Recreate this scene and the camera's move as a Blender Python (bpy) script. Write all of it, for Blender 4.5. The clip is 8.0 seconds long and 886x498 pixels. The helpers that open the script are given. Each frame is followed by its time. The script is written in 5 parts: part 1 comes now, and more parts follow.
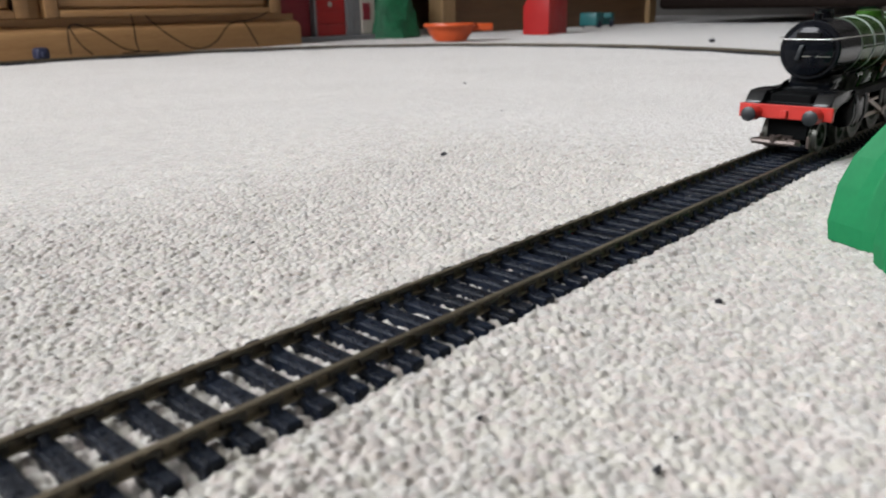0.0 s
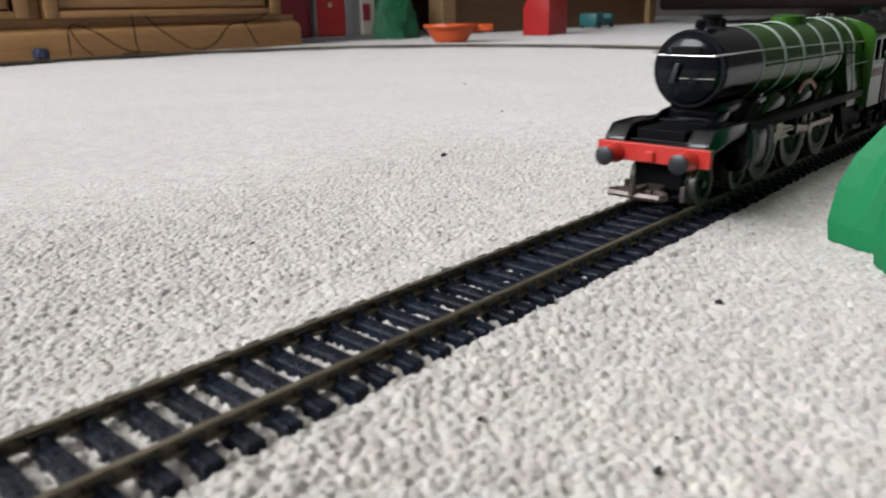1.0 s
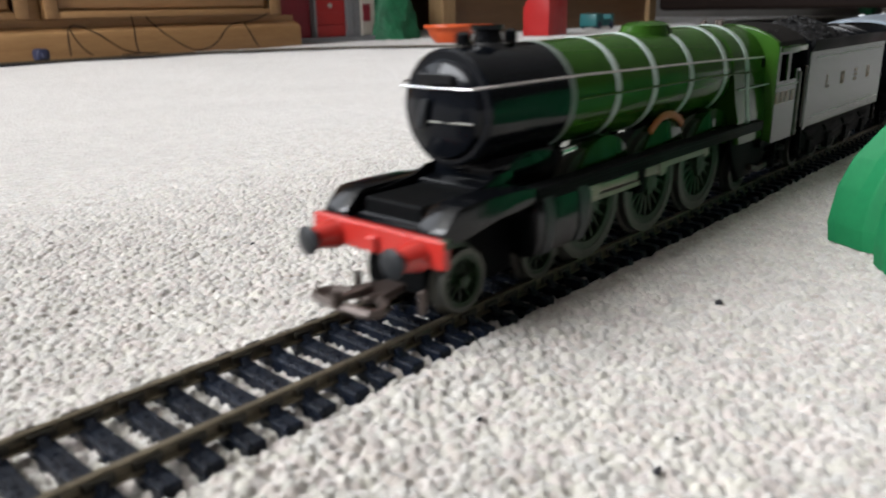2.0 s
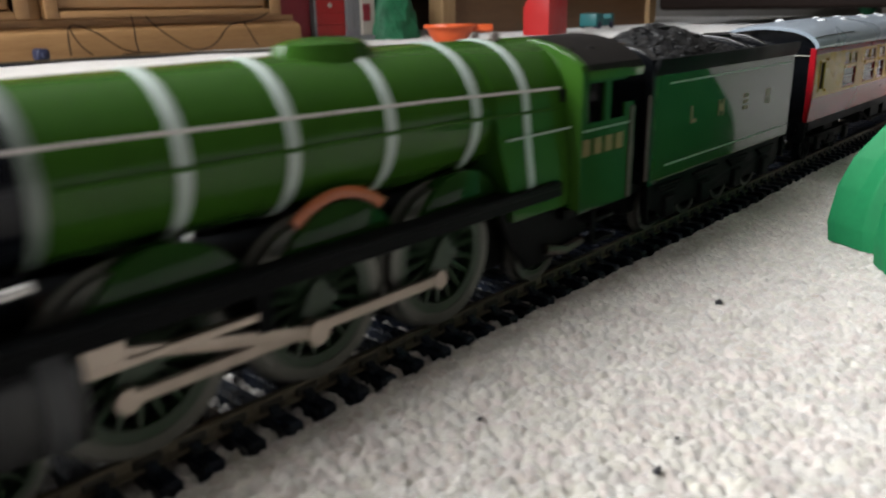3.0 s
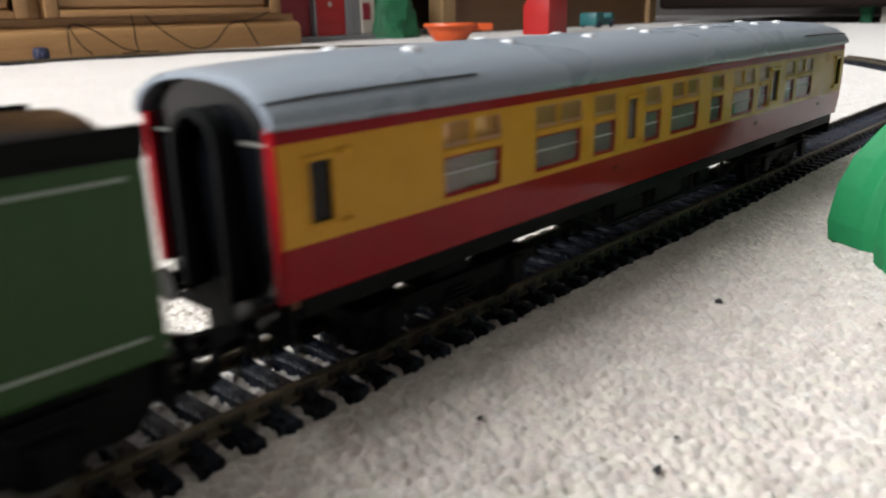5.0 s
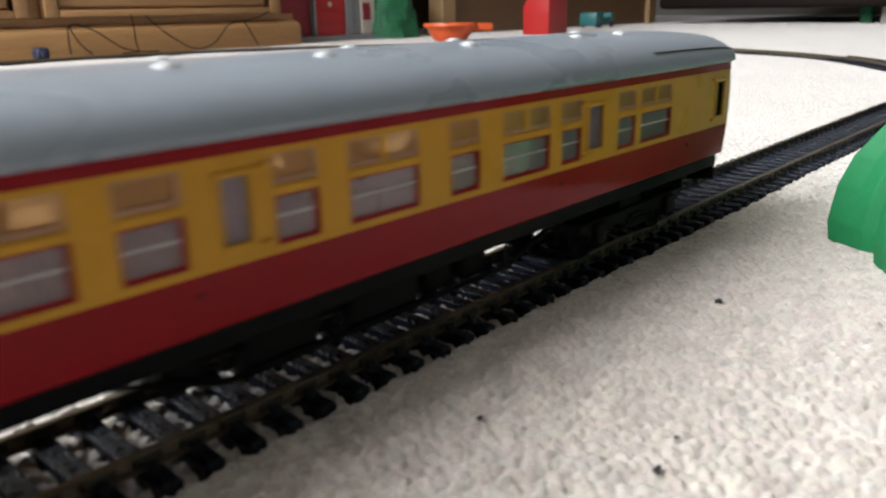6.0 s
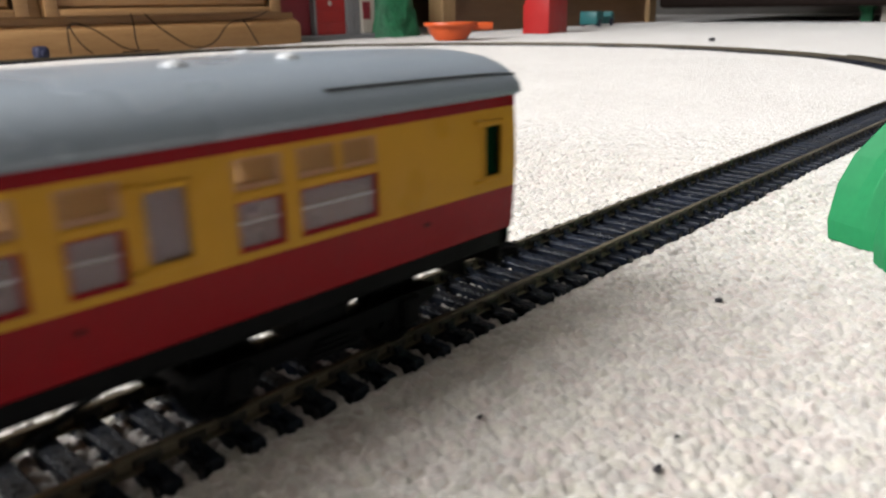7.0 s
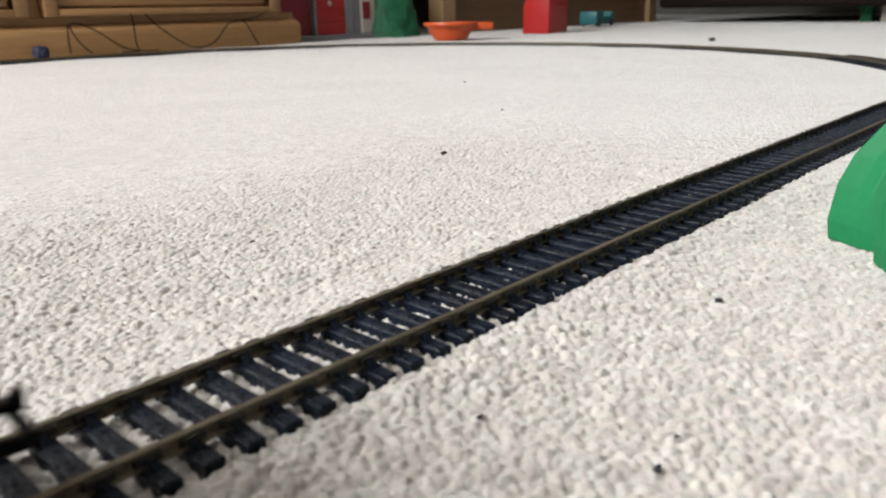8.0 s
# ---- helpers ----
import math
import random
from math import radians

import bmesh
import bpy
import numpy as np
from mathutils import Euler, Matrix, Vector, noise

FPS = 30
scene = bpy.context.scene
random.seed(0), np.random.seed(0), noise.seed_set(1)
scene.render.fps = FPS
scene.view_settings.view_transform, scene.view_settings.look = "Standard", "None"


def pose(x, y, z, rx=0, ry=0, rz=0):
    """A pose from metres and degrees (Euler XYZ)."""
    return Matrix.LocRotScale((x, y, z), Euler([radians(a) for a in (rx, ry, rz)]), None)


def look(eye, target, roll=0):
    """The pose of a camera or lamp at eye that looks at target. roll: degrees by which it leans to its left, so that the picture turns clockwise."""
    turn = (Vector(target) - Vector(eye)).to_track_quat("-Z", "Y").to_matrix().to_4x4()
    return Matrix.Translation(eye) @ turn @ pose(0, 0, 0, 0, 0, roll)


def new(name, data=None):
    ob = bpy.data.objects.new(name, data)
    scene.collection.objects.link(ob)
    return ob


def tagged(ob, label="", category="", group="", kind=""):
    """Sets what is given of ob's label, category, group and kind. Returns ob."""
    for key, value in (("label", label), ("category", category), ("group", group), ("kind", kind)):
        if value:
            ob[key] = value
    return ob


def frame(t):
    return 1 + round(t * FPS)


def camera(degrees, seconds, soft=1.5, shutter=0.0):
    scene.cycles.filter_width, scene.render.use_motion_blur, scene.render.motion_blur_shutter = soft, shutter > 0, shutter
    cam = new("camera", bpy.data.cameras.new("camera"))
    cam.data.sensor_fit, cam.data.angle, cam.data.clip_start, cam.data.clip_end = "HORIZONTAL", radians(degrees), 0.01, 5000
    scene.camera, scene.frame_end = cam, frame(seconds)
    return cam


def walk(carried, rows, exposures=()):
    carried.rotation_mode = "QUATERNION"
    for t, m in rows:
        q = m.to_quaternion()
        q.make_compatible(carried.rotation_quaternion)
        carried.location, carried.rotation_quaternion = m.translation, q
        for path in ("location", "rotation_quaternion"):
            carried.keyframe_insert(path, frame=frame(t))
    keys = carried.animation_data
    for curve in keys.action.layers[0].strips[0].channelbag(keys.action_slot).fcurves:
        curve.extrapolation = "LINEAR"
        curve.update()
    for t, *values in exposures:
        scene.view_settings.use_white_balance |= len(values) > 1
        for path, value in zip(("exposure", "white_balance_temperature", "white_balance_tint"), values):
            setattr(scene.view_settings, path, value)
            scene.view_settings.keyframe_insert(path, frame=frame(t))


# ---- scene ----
# Model railway on a carpet. Track straight runs along x, train runs towards -x, z = 0 is the top of the pile.
EYE = Vector((-0.35414, -0.09961, 0.06065))
YAW, PITCH, ROLL = 42.30, 17.60, -1.04


def camera_pose(lift):
    """The camera's pose, tilted up by lift degrees."""
    a, p = radians(YAW), radians(PITCH - lift)
    ahead = Vector((math.cos(a) * math.cos(p), math.sin(a) * math.cos(p), -math.sin(p)))
    return look(EYE, EYE + ahead, ROLL)


cam = camera(60.09, 8.0, soft=1.9, shutter=0.5)
cam.data.dof.use_dof = True
cam.data.dof.focus_distance = 0.255
cam.data.dof.aperture_fstop = 30.0
walk(cam, [(t, camera_pose(0.0423 * up)) for t, up in (
    (0.0, 1.8), (0.5, 2.6), (1.0, 3.0), (1.5, 3.8), (2.2, 3.8), (3.0, 3.4), (3.5, 3.3), (4.0, 2.0),
    (4.5, 1.8), (5.2, 1.8), (6.0, 1.7), (6.5, 0.7), (7.0, 0.1), (7.5, 0.0), (8.0, 0.0))],
    exposures=[(0.0, -0.53, 6450, 11.8), (1.5, -0.45, 6450, 11.8), (3.0, -0.07, 6550, 11), (4.5, -0.05, 6700, 12), (6.0, 0.04, 6700, 12), (7.0, -0.04, 6750, 12), (8.0, -0.32, 6700, 10.5)])

# ---- light: an overcast day through one wide window, and an added fill lamp ----
world = bpy.data.worlds.new("world")
scene.world = world
world.use_nodes = True
sky = world.node_tree.nodes.new("ShaderNodeTexSky")
sky.sky_type, sky.sun_disc = "NISHITA", False
sky.sun_elevation, sky.sun_rotation = radians(40), radians(-80)
world.node_tree.links.new(sky.outputs[0], world.node_tree.nodes["Background"].inputs[0])
world.node_tree.nodes["Background"].inputs[1].default_value = 0.12

WALL_W, WALL_N, WIN_Z0, WIN_Z1 = -1.9, 1.9, 0.85, 2.36
WIN_Y0, WIN_Y1 = 0.14, 1.82  # window in the west wall
FILL_X0, FILL_X1 = -1.85, -0.45  # made-up opening in the unseen north wall, for the added fill lamp


def opening_light(name, eye, target, size_x, size_y, power, tint):
    lamp = bpy.data.lights.new(name, "AREA")
    lamp.shape, lamp.size, lamp.size_y, lamp.energy, lamp.color = "RECTANGLE", size_x, size_y, power, tint
    ob = new(name, lamp)
    ob.matrix_basis = look(eye, target)
    return ob


WIN_Z = (WIN_Z0 + WIN_Z1) / 2
opening_light("window_daylight_west", (WALL_W - 0.03, (WIN_Y0 + WIN_Y1) / 2, WIN_Z), (0, (WIN_Y0 + WIN_Y1) / 2, WIN_Z), WIN_Y1 - WIN_Y0, WIN_Z1 - WIN_Z0, 197, (0.95, 0.98, 1.0))
# Added fill with no known window behind it; lifts the far carpet.
opening_light("window_daylight_north", ((FILL_X0 + FILL_X1) / 2, WALL_N + 0.03, WIN_Z), ((FILL_X0 + FILL_X1) / 2, 0, WIN_Z), FILL_X1 - FILL_X0, WIN_Z1 - WIN_Z0, 30, (0.95, 0.98, 1.0))


# ---- materials ----
def node(tree, kind, **values):
    n = tree.nodes.new(kind)
    for key, value in values.items():
        n.inputs[key.replace("_", " ")].default_value = value
    return n


DEEP = 0.66  # all paints and plastics sit this much deeper than their nominal tone


def material(name, colour, rough=0.5, metal=0.0, vary=0.15, grain=300.0, patch=40.0, bump=0.1, depth=0.0003, coat=0.0, per_piece=0.0,
             stretch=(1, 1, 1), spec=0.5):
    """A painted, moulded or natural surface: two scales of variation in tone and gloss, and a fine relief. Scales in 1/m."""
    m = bpy.data.materials.new(name)
    m.use_nodes = True
    tree = m.node_tree
    bsdf = tree.nodes["Principled BSDF"]
    place = tree.nodes.new("ShaderNodeTexCoord")
    mapping = node(tree, "ShaderNodeMapping")
    mapping.inputs["Scale"].default_value = stretch
    tree.links.new(place.outputs["Object"], mapping.inputs["Vector"])
    fine = node(tree, "ShaderNodeTexNoise", Scale=grain, Detail=4.0, Roughness=0.6)
    broad = node(tree, "ShaderNodeTexNoise", Scale=patch, Detail=3.0, Roughness=0.5)
    for n in (fine, broad):
        tree.links.new(mapping.outputs[0], n.inputs["Vector"])
    both = tree.nodes.new("ShaderNodeMath")
    both.operation = "ADD"
    tree.links.new(fine.outputs["Fac"], both.inputs[0])
    tree.links.new(broad.outputs["Fac"], both.inputs[1])
    tone = node(tree, "ShaderNodeMapRange")
    tone.inputs["From Min"].default_value, tone.inputs["From Max"].default_value = 0.6, 1.4
    tone.inputs["To Min"].default_value, tone.inputs["To Max"].default_value = 1 - vary, 1 + vary
    tree.links.new(both.outputs[0], tone.inputs["Value"])
    last = tone.outputs[0]
    if per_piece:
        info = tree.nodes.new("ShaderNodeObjectInfo")
        shift = node(tree, "ShaderNodeMapRange")
        shift.inputs["To Min"].default_value, shift.inputs["To Max"].default_value = 1 - per_piece, 1 + per_piece
        tree.links.new(info.outputs["Random"], shift.inputs["Value"])
        times = tree.nodes.new("ShaderNodeMath")
        times.operation = "MULTIPLY"
        tree.links.new(last, times.inputs[0])
        tree.links.new(shift.outputs[0], times.inputs[1])
        last = times.outputs[0]
    scale = tree.nodes.new("ShaderNodeVectorMath")
    scale.operation = "SCALE"
    scale.inputs[0].default_value = colour if metal > 0.4 else [c * DEEP for c in colour]
    tree.links.new(last, scale.inputs["Scale"])
    tree.links.new(scale.outputs[0], bsdf.inputs["Base Color"])
    gloss = node(tree, "ShaderNodeMapRange")
    gloss.inputs["From Min"].default_value, gloss.inputs["From Max"].default_value = 0.3, 0.7
    gloss.inputs["To Min"].default_value, gloss.inputs["To Max"].default_value = max(0.02, rough * 0.8), min(1, rough * 1.2)
    tree.links.new(broad.outputs["Fac"], gloss.inputs["Value"])
    tree.links.new(gloss.outputs[0], bsdf.inputs["Roughness"])
    bsdf.inputs["Metallic"].default_value = metal
    bsdf.inputs["Specular IOR Level"].default_value = spec
    bsdf.inputs["Coat Weight"].default_value = coat
    bsdf.inputs["Coat Roughness"].default_value = 0.06
    if bump:
        relief = node(tree, "ShaderNodeBump", Strength=bump, Distance=depth)
        tree.links.new(fine.outputs["Fac"], relief.inputs["Height"])
        tree.links.new(relief.outputs[0], bsdf.inputs["Normal"])
    return m


def clear_pane(name, tint, rough=0.03, clear=0.85, scuff=(0.85, 0.70, 0.70)):
    """Thin clear plastic: see-through, milky where it is scuffed, with a sharp reflection."""
    m = bpy.data.materials.new(name)
    m.use_nodes = True
    tree = m.node_tree
    tree.nodes.remove(tree.nodes["Principled BSDF"])
    see, shine, mix = tree.nodes.new("ShaderNodeBsdfTransparent"), tree.nodes.new("ShaderNodeBsdfGlossy"), tree.nodes.new("ShaderNodeMixShader")
    glow, milk = tree.nodes.new("ShaderNodeBsdfTranslucent"), tree.nodes.new("ShaderNodeBsdfDiffuse")
    film, haze = tree.nodes.new("ShaderNodeMixShader"), tree.nodes.new("ShaderNodeMixShader")
    see.inputs[0].default_value = (*tint, 1)
    for n in (glow, milk):
        n.inputs[0].default_value = (*scuff, 1)
    tree.links.new(glow.outputs[0], film.inputs[1])
    tree.links.new(milk.outputs[0], film.inputs[2])
    shine.inputs["Roughness"].default_value = rough
    fres = tree.nodes.new("ShaderNodeFresnel")
    fres.inputs["IOR"].default_value = 1.22
    haze.inputs[0].default_value = 1 - clear
    tree.links.new(see.outputs[0], haze.inputs[1])
    tree.links.new(film.outputs[0], haze.inputs[2])
    tree.links.new(fres.outputs[0], mix.inputs[0])
    tree.links.new(haze.outputs[0], mix.inputs[1])
    tree.links.new(shine.outputs[0], mix.inputs[2])
    tree.links.new(mix.outputs[0], tree.nodes["Material Output"].inputs[0])
    return m


def wood(name, colour, dark, ring=14.0, stretch=(1.0, 12.0, 12.0), rough=0.45):
    """Pine-like wood with streaky grain along x."""
    m = bpy.data.materials.new(name)
    m.use_nodes = True
    tree = m.node_tree
    bsdf = tree.nodes["Principled BSDF"]
    place = tree.nodes.new("ShaderNodeTexCoord")
    mapping = node(tree, "ShaderNodeMapping")
    mapping.inputs["Scale"].default_value = stretch
    tree.links.new(place.outputs["Object"], mapping.inputs["Vector"])
    broad = node(tree, "ShaderNodeTexNoise", Scale=ring * 0.5, Detail=5.0, Roughness=0.55, Distortion=0.6)
    fine = node(tree, "ShaderNodeTexNoise", Scale=ring * 5, Detail=4.0, Roughness=0.6)
    for n in (broad, fine):
        tree.links.new(mapping.outputs[0], n.inputs["Vector"])
    mix = tree.nodes.new("ShaderNodeMix")
    mix.data_type = "RGBA"
    mix.inputs["A"].default_value, mix.inputs["B"].default_value = (*[c * DEEP for c in colour], 1), (*[c * DEEP for c in dark], 1)
    both = tree.nodes.new("ShaderNodeMath")
    both.operation = "MULTIPLY"
    tree.links.new(broad.outputs["Fac"], both.inputs[0])
    tree.links.new(fine.outputs["Fac"], both.inputs[1])
    ramp = node(tree, "ShaderNodeMapRange")
    ramp.inputs["From Min"].default_value, ramp.inputs["From Max"].default_value = 0.12, 0.42
    tree.links.new(both.outputs[0], ramp.inputs["Value"])
    tree.links.new(ramp.outputs[0], mix.inputs["Factor"])
    tree.links.new(mix.outputs["Result"], bsdf.inputs["Base Color"])
    bsdf.inputs["Roughness"].default_value = rough
    relief = node(tree, "ShaderNodeBump", Strength=0.2, Distance=0.001)
    tree.links.new(fine.outputs["Fac"], relief.inputs["Height"])
    tree.links.new(relief.outputs[0], bsdf.inputs["Normal"])
    return m


BLACK = material("black_gloss_paint", (0.004, 0.0045, 0.0058), 0.17, vary=0.2, spec=0.3)
BLACK_MATT = material("black_moulded_plastic", (0.005, 0.0055, 0.006), 0.55, vary=0.3, grain=900, bump=0.15, spec=0.05)
SMOKE = material("smokebox_black", (0.006, 0.0074, 0.0105), 0.16, vary=0.2, spec=0.20)
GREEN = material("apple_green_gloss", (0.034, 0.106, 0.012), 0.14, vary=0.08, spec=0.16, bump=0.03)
# Own green of the tender; on cab sides and splashers it paints in shade.
GREEN_TENDER_AND_SHADE = material("green_satin_plastic_and_shade", (0.019, 0.066, 0.012), 0.06, vary=0.08, spec=0.15, bump=0.02)
GREEN_WHEEL = material("wheel_green", (0.016, 0.045, 0.015), 0.45, vary=0.2)
LINE_DIM = material("faded_lining", (0.30, 0.36, 0.30), 0.45, vary=0.15)
BAND_GREY = material("dull_grey_green_paint", (0.16, 0.20, 0.17), 0.35, vary=0.1)
WHITE_LINE = material("white_lining", (0.50, 0.58, 0.54), 0.45, vary=0.08)
TYRE = material("worn_nickel_tyre", (0.10, 0.10, 0.088), 0.4, metal=0.7, vary=0.2)
ROD = material("nickel_rod", (0.30, 0.25, 0.21), 0.35, metal=0.75, vary=0.15)
CHROME = material("bright_metal", (0.75, 0.75, 0.75), 0.18, metal=1.0, vary=0.1)
RED = material("vermilion_paint", (0.62, 0.035, 0.025), 0.35, vary=0.1, coat=0.3)
GREY_BUFFER = material("dark_grey_plastic", (0.018, 0.021, 0.025), 0.45, vary=0.2)
BROWN_METAL = material("dulled_coupling_metal", (0.085, 0.066, 0.058), 0.42, metal=0.5, vary=0.4)
ORANGE = material("orange_nameplate", (0.50, 0.12, 0.03), 0.4, vary=0.2)
GOLD = material("faded_gold_transfer", (0.22, 0.12, 0.04), 0.45, vary=0.3)
COAL = material("coal", (0.008, 0.008, 0.009), 0.4, vary=0.5, grain=700, bump=0.7, depth=0.0008, spec=0.3)
MAROON = material("crimson_coach_side", (0.31, 0.007, 0.013), 0.12, vary=0.06, spec=0.09, bump=0.02)
CREAM = material("cream_coach_side", (0.68, 0.345, 0.035), 0.30, vary=0.06, spec=0.08, bump=0.02)
ROOF_GREY = material("coach_roof_grey", (0.285, 0.335, 0.39), 0.30, vary=0.07, grain=700)
# Pale vent plastic, its colour lightened further to paint in glints.
VENT = material("roof_vent_plastic_and_glint", (0.58, 0.60, 0.62), 0.3, vary=0.06)
SEAT = material("coach_interior_plastic", (0.50, 0.24, 0.11), 0.5, vary=0.2)
PANE = clear_pane("coach_glazing", (0.95, 0.92, 0.92), clear=0.74, scuff=(0.80, 0.66, 0.68))
PANE_AMBER = clear_pane("amber_ventilator_glazing", (0.95, 0.80, 0.55), clear=0.55, scuff=(0.75, 0.42, 0.16))
# The tint puts the dark interior behind the end doors into the pane.
PANE_DIM = clear_pane("glazing_with_dark_interior", (0.10, 0.08, 0.08), clear=0.97, scuff=(0.1, 0.08, 0.08))
BAR = material("glazing_bar", (0.55, 0.5, 0.48), 0.4)
SLEEPER = material("sleeper_black_plastic", (0.0065, 0.0105, 0.021), 0.3, vary=0.5, grain=1100, patch=220, bump=0.7, depth=0.0006, per_piece=0.35, spec=0.18,
                   stretch=(2.5, 0.6, 1))
RAIL = material("tarnished_rail", (0.15, 0.128, 0.09), 0.4, metal=0.6, vary=0.3, grain=900, patch=60)
CHAIR = material("weathered_rail_chair", (0.045, 0.040, 0.028), 0.4, metal=0.2, vary=0.3, grain=900, patch=120, per_piece=0.2)
ROCK_GREEN = material("green_toy_plastic", (0.012, 0.225, 0.080), 0.6, vary=0.10, grain=500, patch=30, bump=0.1, spec=0.2)
PINE = wood("waxed_pine", (0.58, 0.33, 0.14), (0.40, 0.205, 0.08))
PINE_PALE = wood("pale_pine", (0.52, 0.34, 0.17), (0.40, 0.24, 0.11), stretch=(12, 12, 1))
# Shelf boards: the shade of their recess is put into this brown.
WOOD_SHADED = wood("brown_wood_with_shade", (0.24, 0.125, 0.058), (0.16, 0.08, 0.035))
CABLE = material("dark_brown_cable", (0.028, 0.016, 0.010), 0.6, spec=0.15)
WALL = material("emulsion_wall", (0.27, 0.255, 0.24), 0.8, vary=0.05, grain=200, patch=3)
# Made-up dark paint for the unseen south wall, to cut bounced light.
WALL_DARK = material("dark_brown_bounce_dimming_wall", (0.10, 0.085, 0.075), 0.8, vary=0.08, grain=200, patch=3)
CEIL = material("ceiling_white", (1.1, 1.08, 1.03), 0.9, vary=0.03, grain=100, patch=2)
TOY_RED = material("red_toy_plastic", (0.60, 0.02, 0.02), 0.4, vary=0.1)
TOY_DARKRED = material("dark_red_toy", (0.30, 0.012, 0.03), 0.4, vary=0.1)
TOY_ORANGE = material("orange_toy_plastic", (0.85, 0.13, 0.03), 0.4, vary=0.08)
TOY_GREEN = material("green_toy_hill", (0.009, 0.17, 0.068), 0.6, vary=0.35, grain=90, patch=25, bump=0.7, depth=0.006)
TOY_GREY = material("grey_toy_plastic", (0.30, 0.31, 0.33), 0.5, vary=0.1)
TOY_WHITE = material("white_toy_plastic", (0.72, 0.66, 0.58), 0.5, vary=0.1)
TOY_TEAL = material("teal_toy_plastic", (0.02, 0.20, 0.21), 0.5, vary=0.1)
TOY_BLUE = material("navy_plastic", (0.02, 0.025, 0.07), 0.5, vary=0.1)
SOFA = material("brown_leather", (0.018, 0.011, 0.009), 0.6, vary=0.2, grain=250, patch=12, bump=0.3, spec=0.12)
DARKWOOD = wood("dark_wood", (0.05, 0.028, 0.018), (0.03, 0.017, 0.011))
FLUFF = material("dark_fluff", (0.03, 0.028, 0.035), 0.8, vary=0.4)


def carpet_material():
    """Cream twist pile: tufts differ in tone, fibres give a fine relief."""
    m = bpy.data.materials.new("cream_twist_pile_carpet")
    m.use_nodes = True
    tree = m.node_tree
    bsdf = tree.nodes["Principled BSDF"]
    place = tree.nodes.new("ShaderNodeTexCoord")
    tuft = node(tree, "ShaderNodeTexVoronoi", Scale=470.0)
    fleck = node(tree, "ShaderNodeTexNoise", Scale=130.0, Detail=4.0, Roughness=0.65)
    patch = node(tree, "ShaderNodeTexNoise", Scale=9.0, Detail=4.0, Roughness=0.6)
    fibre = node(tree, "ShaderNodeTexNoise", Scale=2200.0, Detail=3.0, Roughness=0.6)
    for n in (tuft, fleck, patch, fibre):
        tree.links.new(place.outputs["Object"], n.inputs["Vector"])
    sep = tree.nodes.new("ShaderNodeSeparateColor")
    tree.links.new(tuft.outputs["Color"], sep.inputs[0])
    # yarn colours, one for each tuft
    ramp = tree.nodes.new("ShaderNodeValToRGB")
    stops = ramp.color_ramp.elements
    stops[0].position, stops[0].color = 0.0, (0.385, 0.345, 0.310, 1)
    stops[1].position, stops[1].color = 1.0, (0.440, 0.424, 0.398, 1)
    for at, colour in ((0.22, (0.418, 0.372, 0.348)), (0.45, (0.425, 0.402, 0.372)), (0.72, (0.420, 0.398, 0.348))):
        stops.new(at).color = (*colour, 1)
    tree.links.new(sep.outputs[1], ramp.inputs[0])
    last = None
    for source, lo, hi, dark, light in ((sep.outputs[0], 0.0, 1.0, 0.90, 1.07), (fleck.outputs["Fac"], 0.32, 0.68, 0.80, 1.13), (patch.outputs["Fac"], 0.3, 0.7, 0.94, 1.05)):
        tone = node(tree, "ShaderNodeMapRange")
        tone.inputs["From Min"].default_value, tone.inputs["From Max"].default_value = lo, hi
        tone.inputs["To Min"].default_value, tone.inputs["To Max"].default_value = dark, light
        tree.links.new(source, tone.inputs["Value"])
        if last is None:
            last = tone.outputs[0]
            continue
        times = tree.nodes.new("ShaderNodeMath")
        times.operation = "MULTIPLY"
        tree.links.new(last, times.inputs[0])
        tree.links.new(tone.outputs[0], times.inputs[1])
        last = times.outputs[0]
    scale = tree.nodes.new("ShaderNodeVectorMath")
    scale.operation = "SCALE"
    tree.links.new(ramp.outputs[0], scale.inputs[0])
    tree.links.new(last, scale.inputs["Scale"])
    tree.links.new(scale.outputs[0], bsdf.inputs["Base Color"])
    bsdf.inputs["Roughness"].default_value = 0.95
    bsdf.inputs["Specular IOR Level"].default_value = 0.1
    bsdf.inputs["Sheen Weight"].default_value = 0.7
    bsdf.inputs["Sheen Roughness"].default_value = 0.45
    heads = node(tree, "ShaderNodeBump", Strength=0.55, Distance=0.0011)
    heads.invert = True
    tree.links.new(tuft.outputs["Distance"], heads.inputs["Height"])
    relief = node(tree, "ShaderNodeBump", Strength=0.45, Distance=0.0004)
    tree.links.new(fibre.outputs["Fac"], relief.inputs["Height"])
    tree.links.new(heads.outputs[0], relief.inputs["Normal"])
    tree.links.new(relief.outputs[0], bsdf.inputs["Normal"])
    return m


CARPET = carpet_material()

# ---- mesh helpers; their numbers are millimetres ----
MM = 0.001


def box(bm, x0, x1, y0, y1, z0, z1, bevel=0.0, seg=1):
    made = bmesh.ops.create_cube(bm, size=1.0)["verts"]
    for v in made:
        v.co = Vector(((x0 + x1) / 2 + v.co.x * (x1 - x0), (y0 + y1) / 2 + v.co.y * (y1 - y0), (z0 + z1) / 2 + v.co.z * (z1 - z0)))
    if bevel:
        bmesh.ops.bevel(bm, geom=list({e for v in made for e in v.link_edges}), offset=bevel, segments=seg, affect="EDGES", profile=0.5)


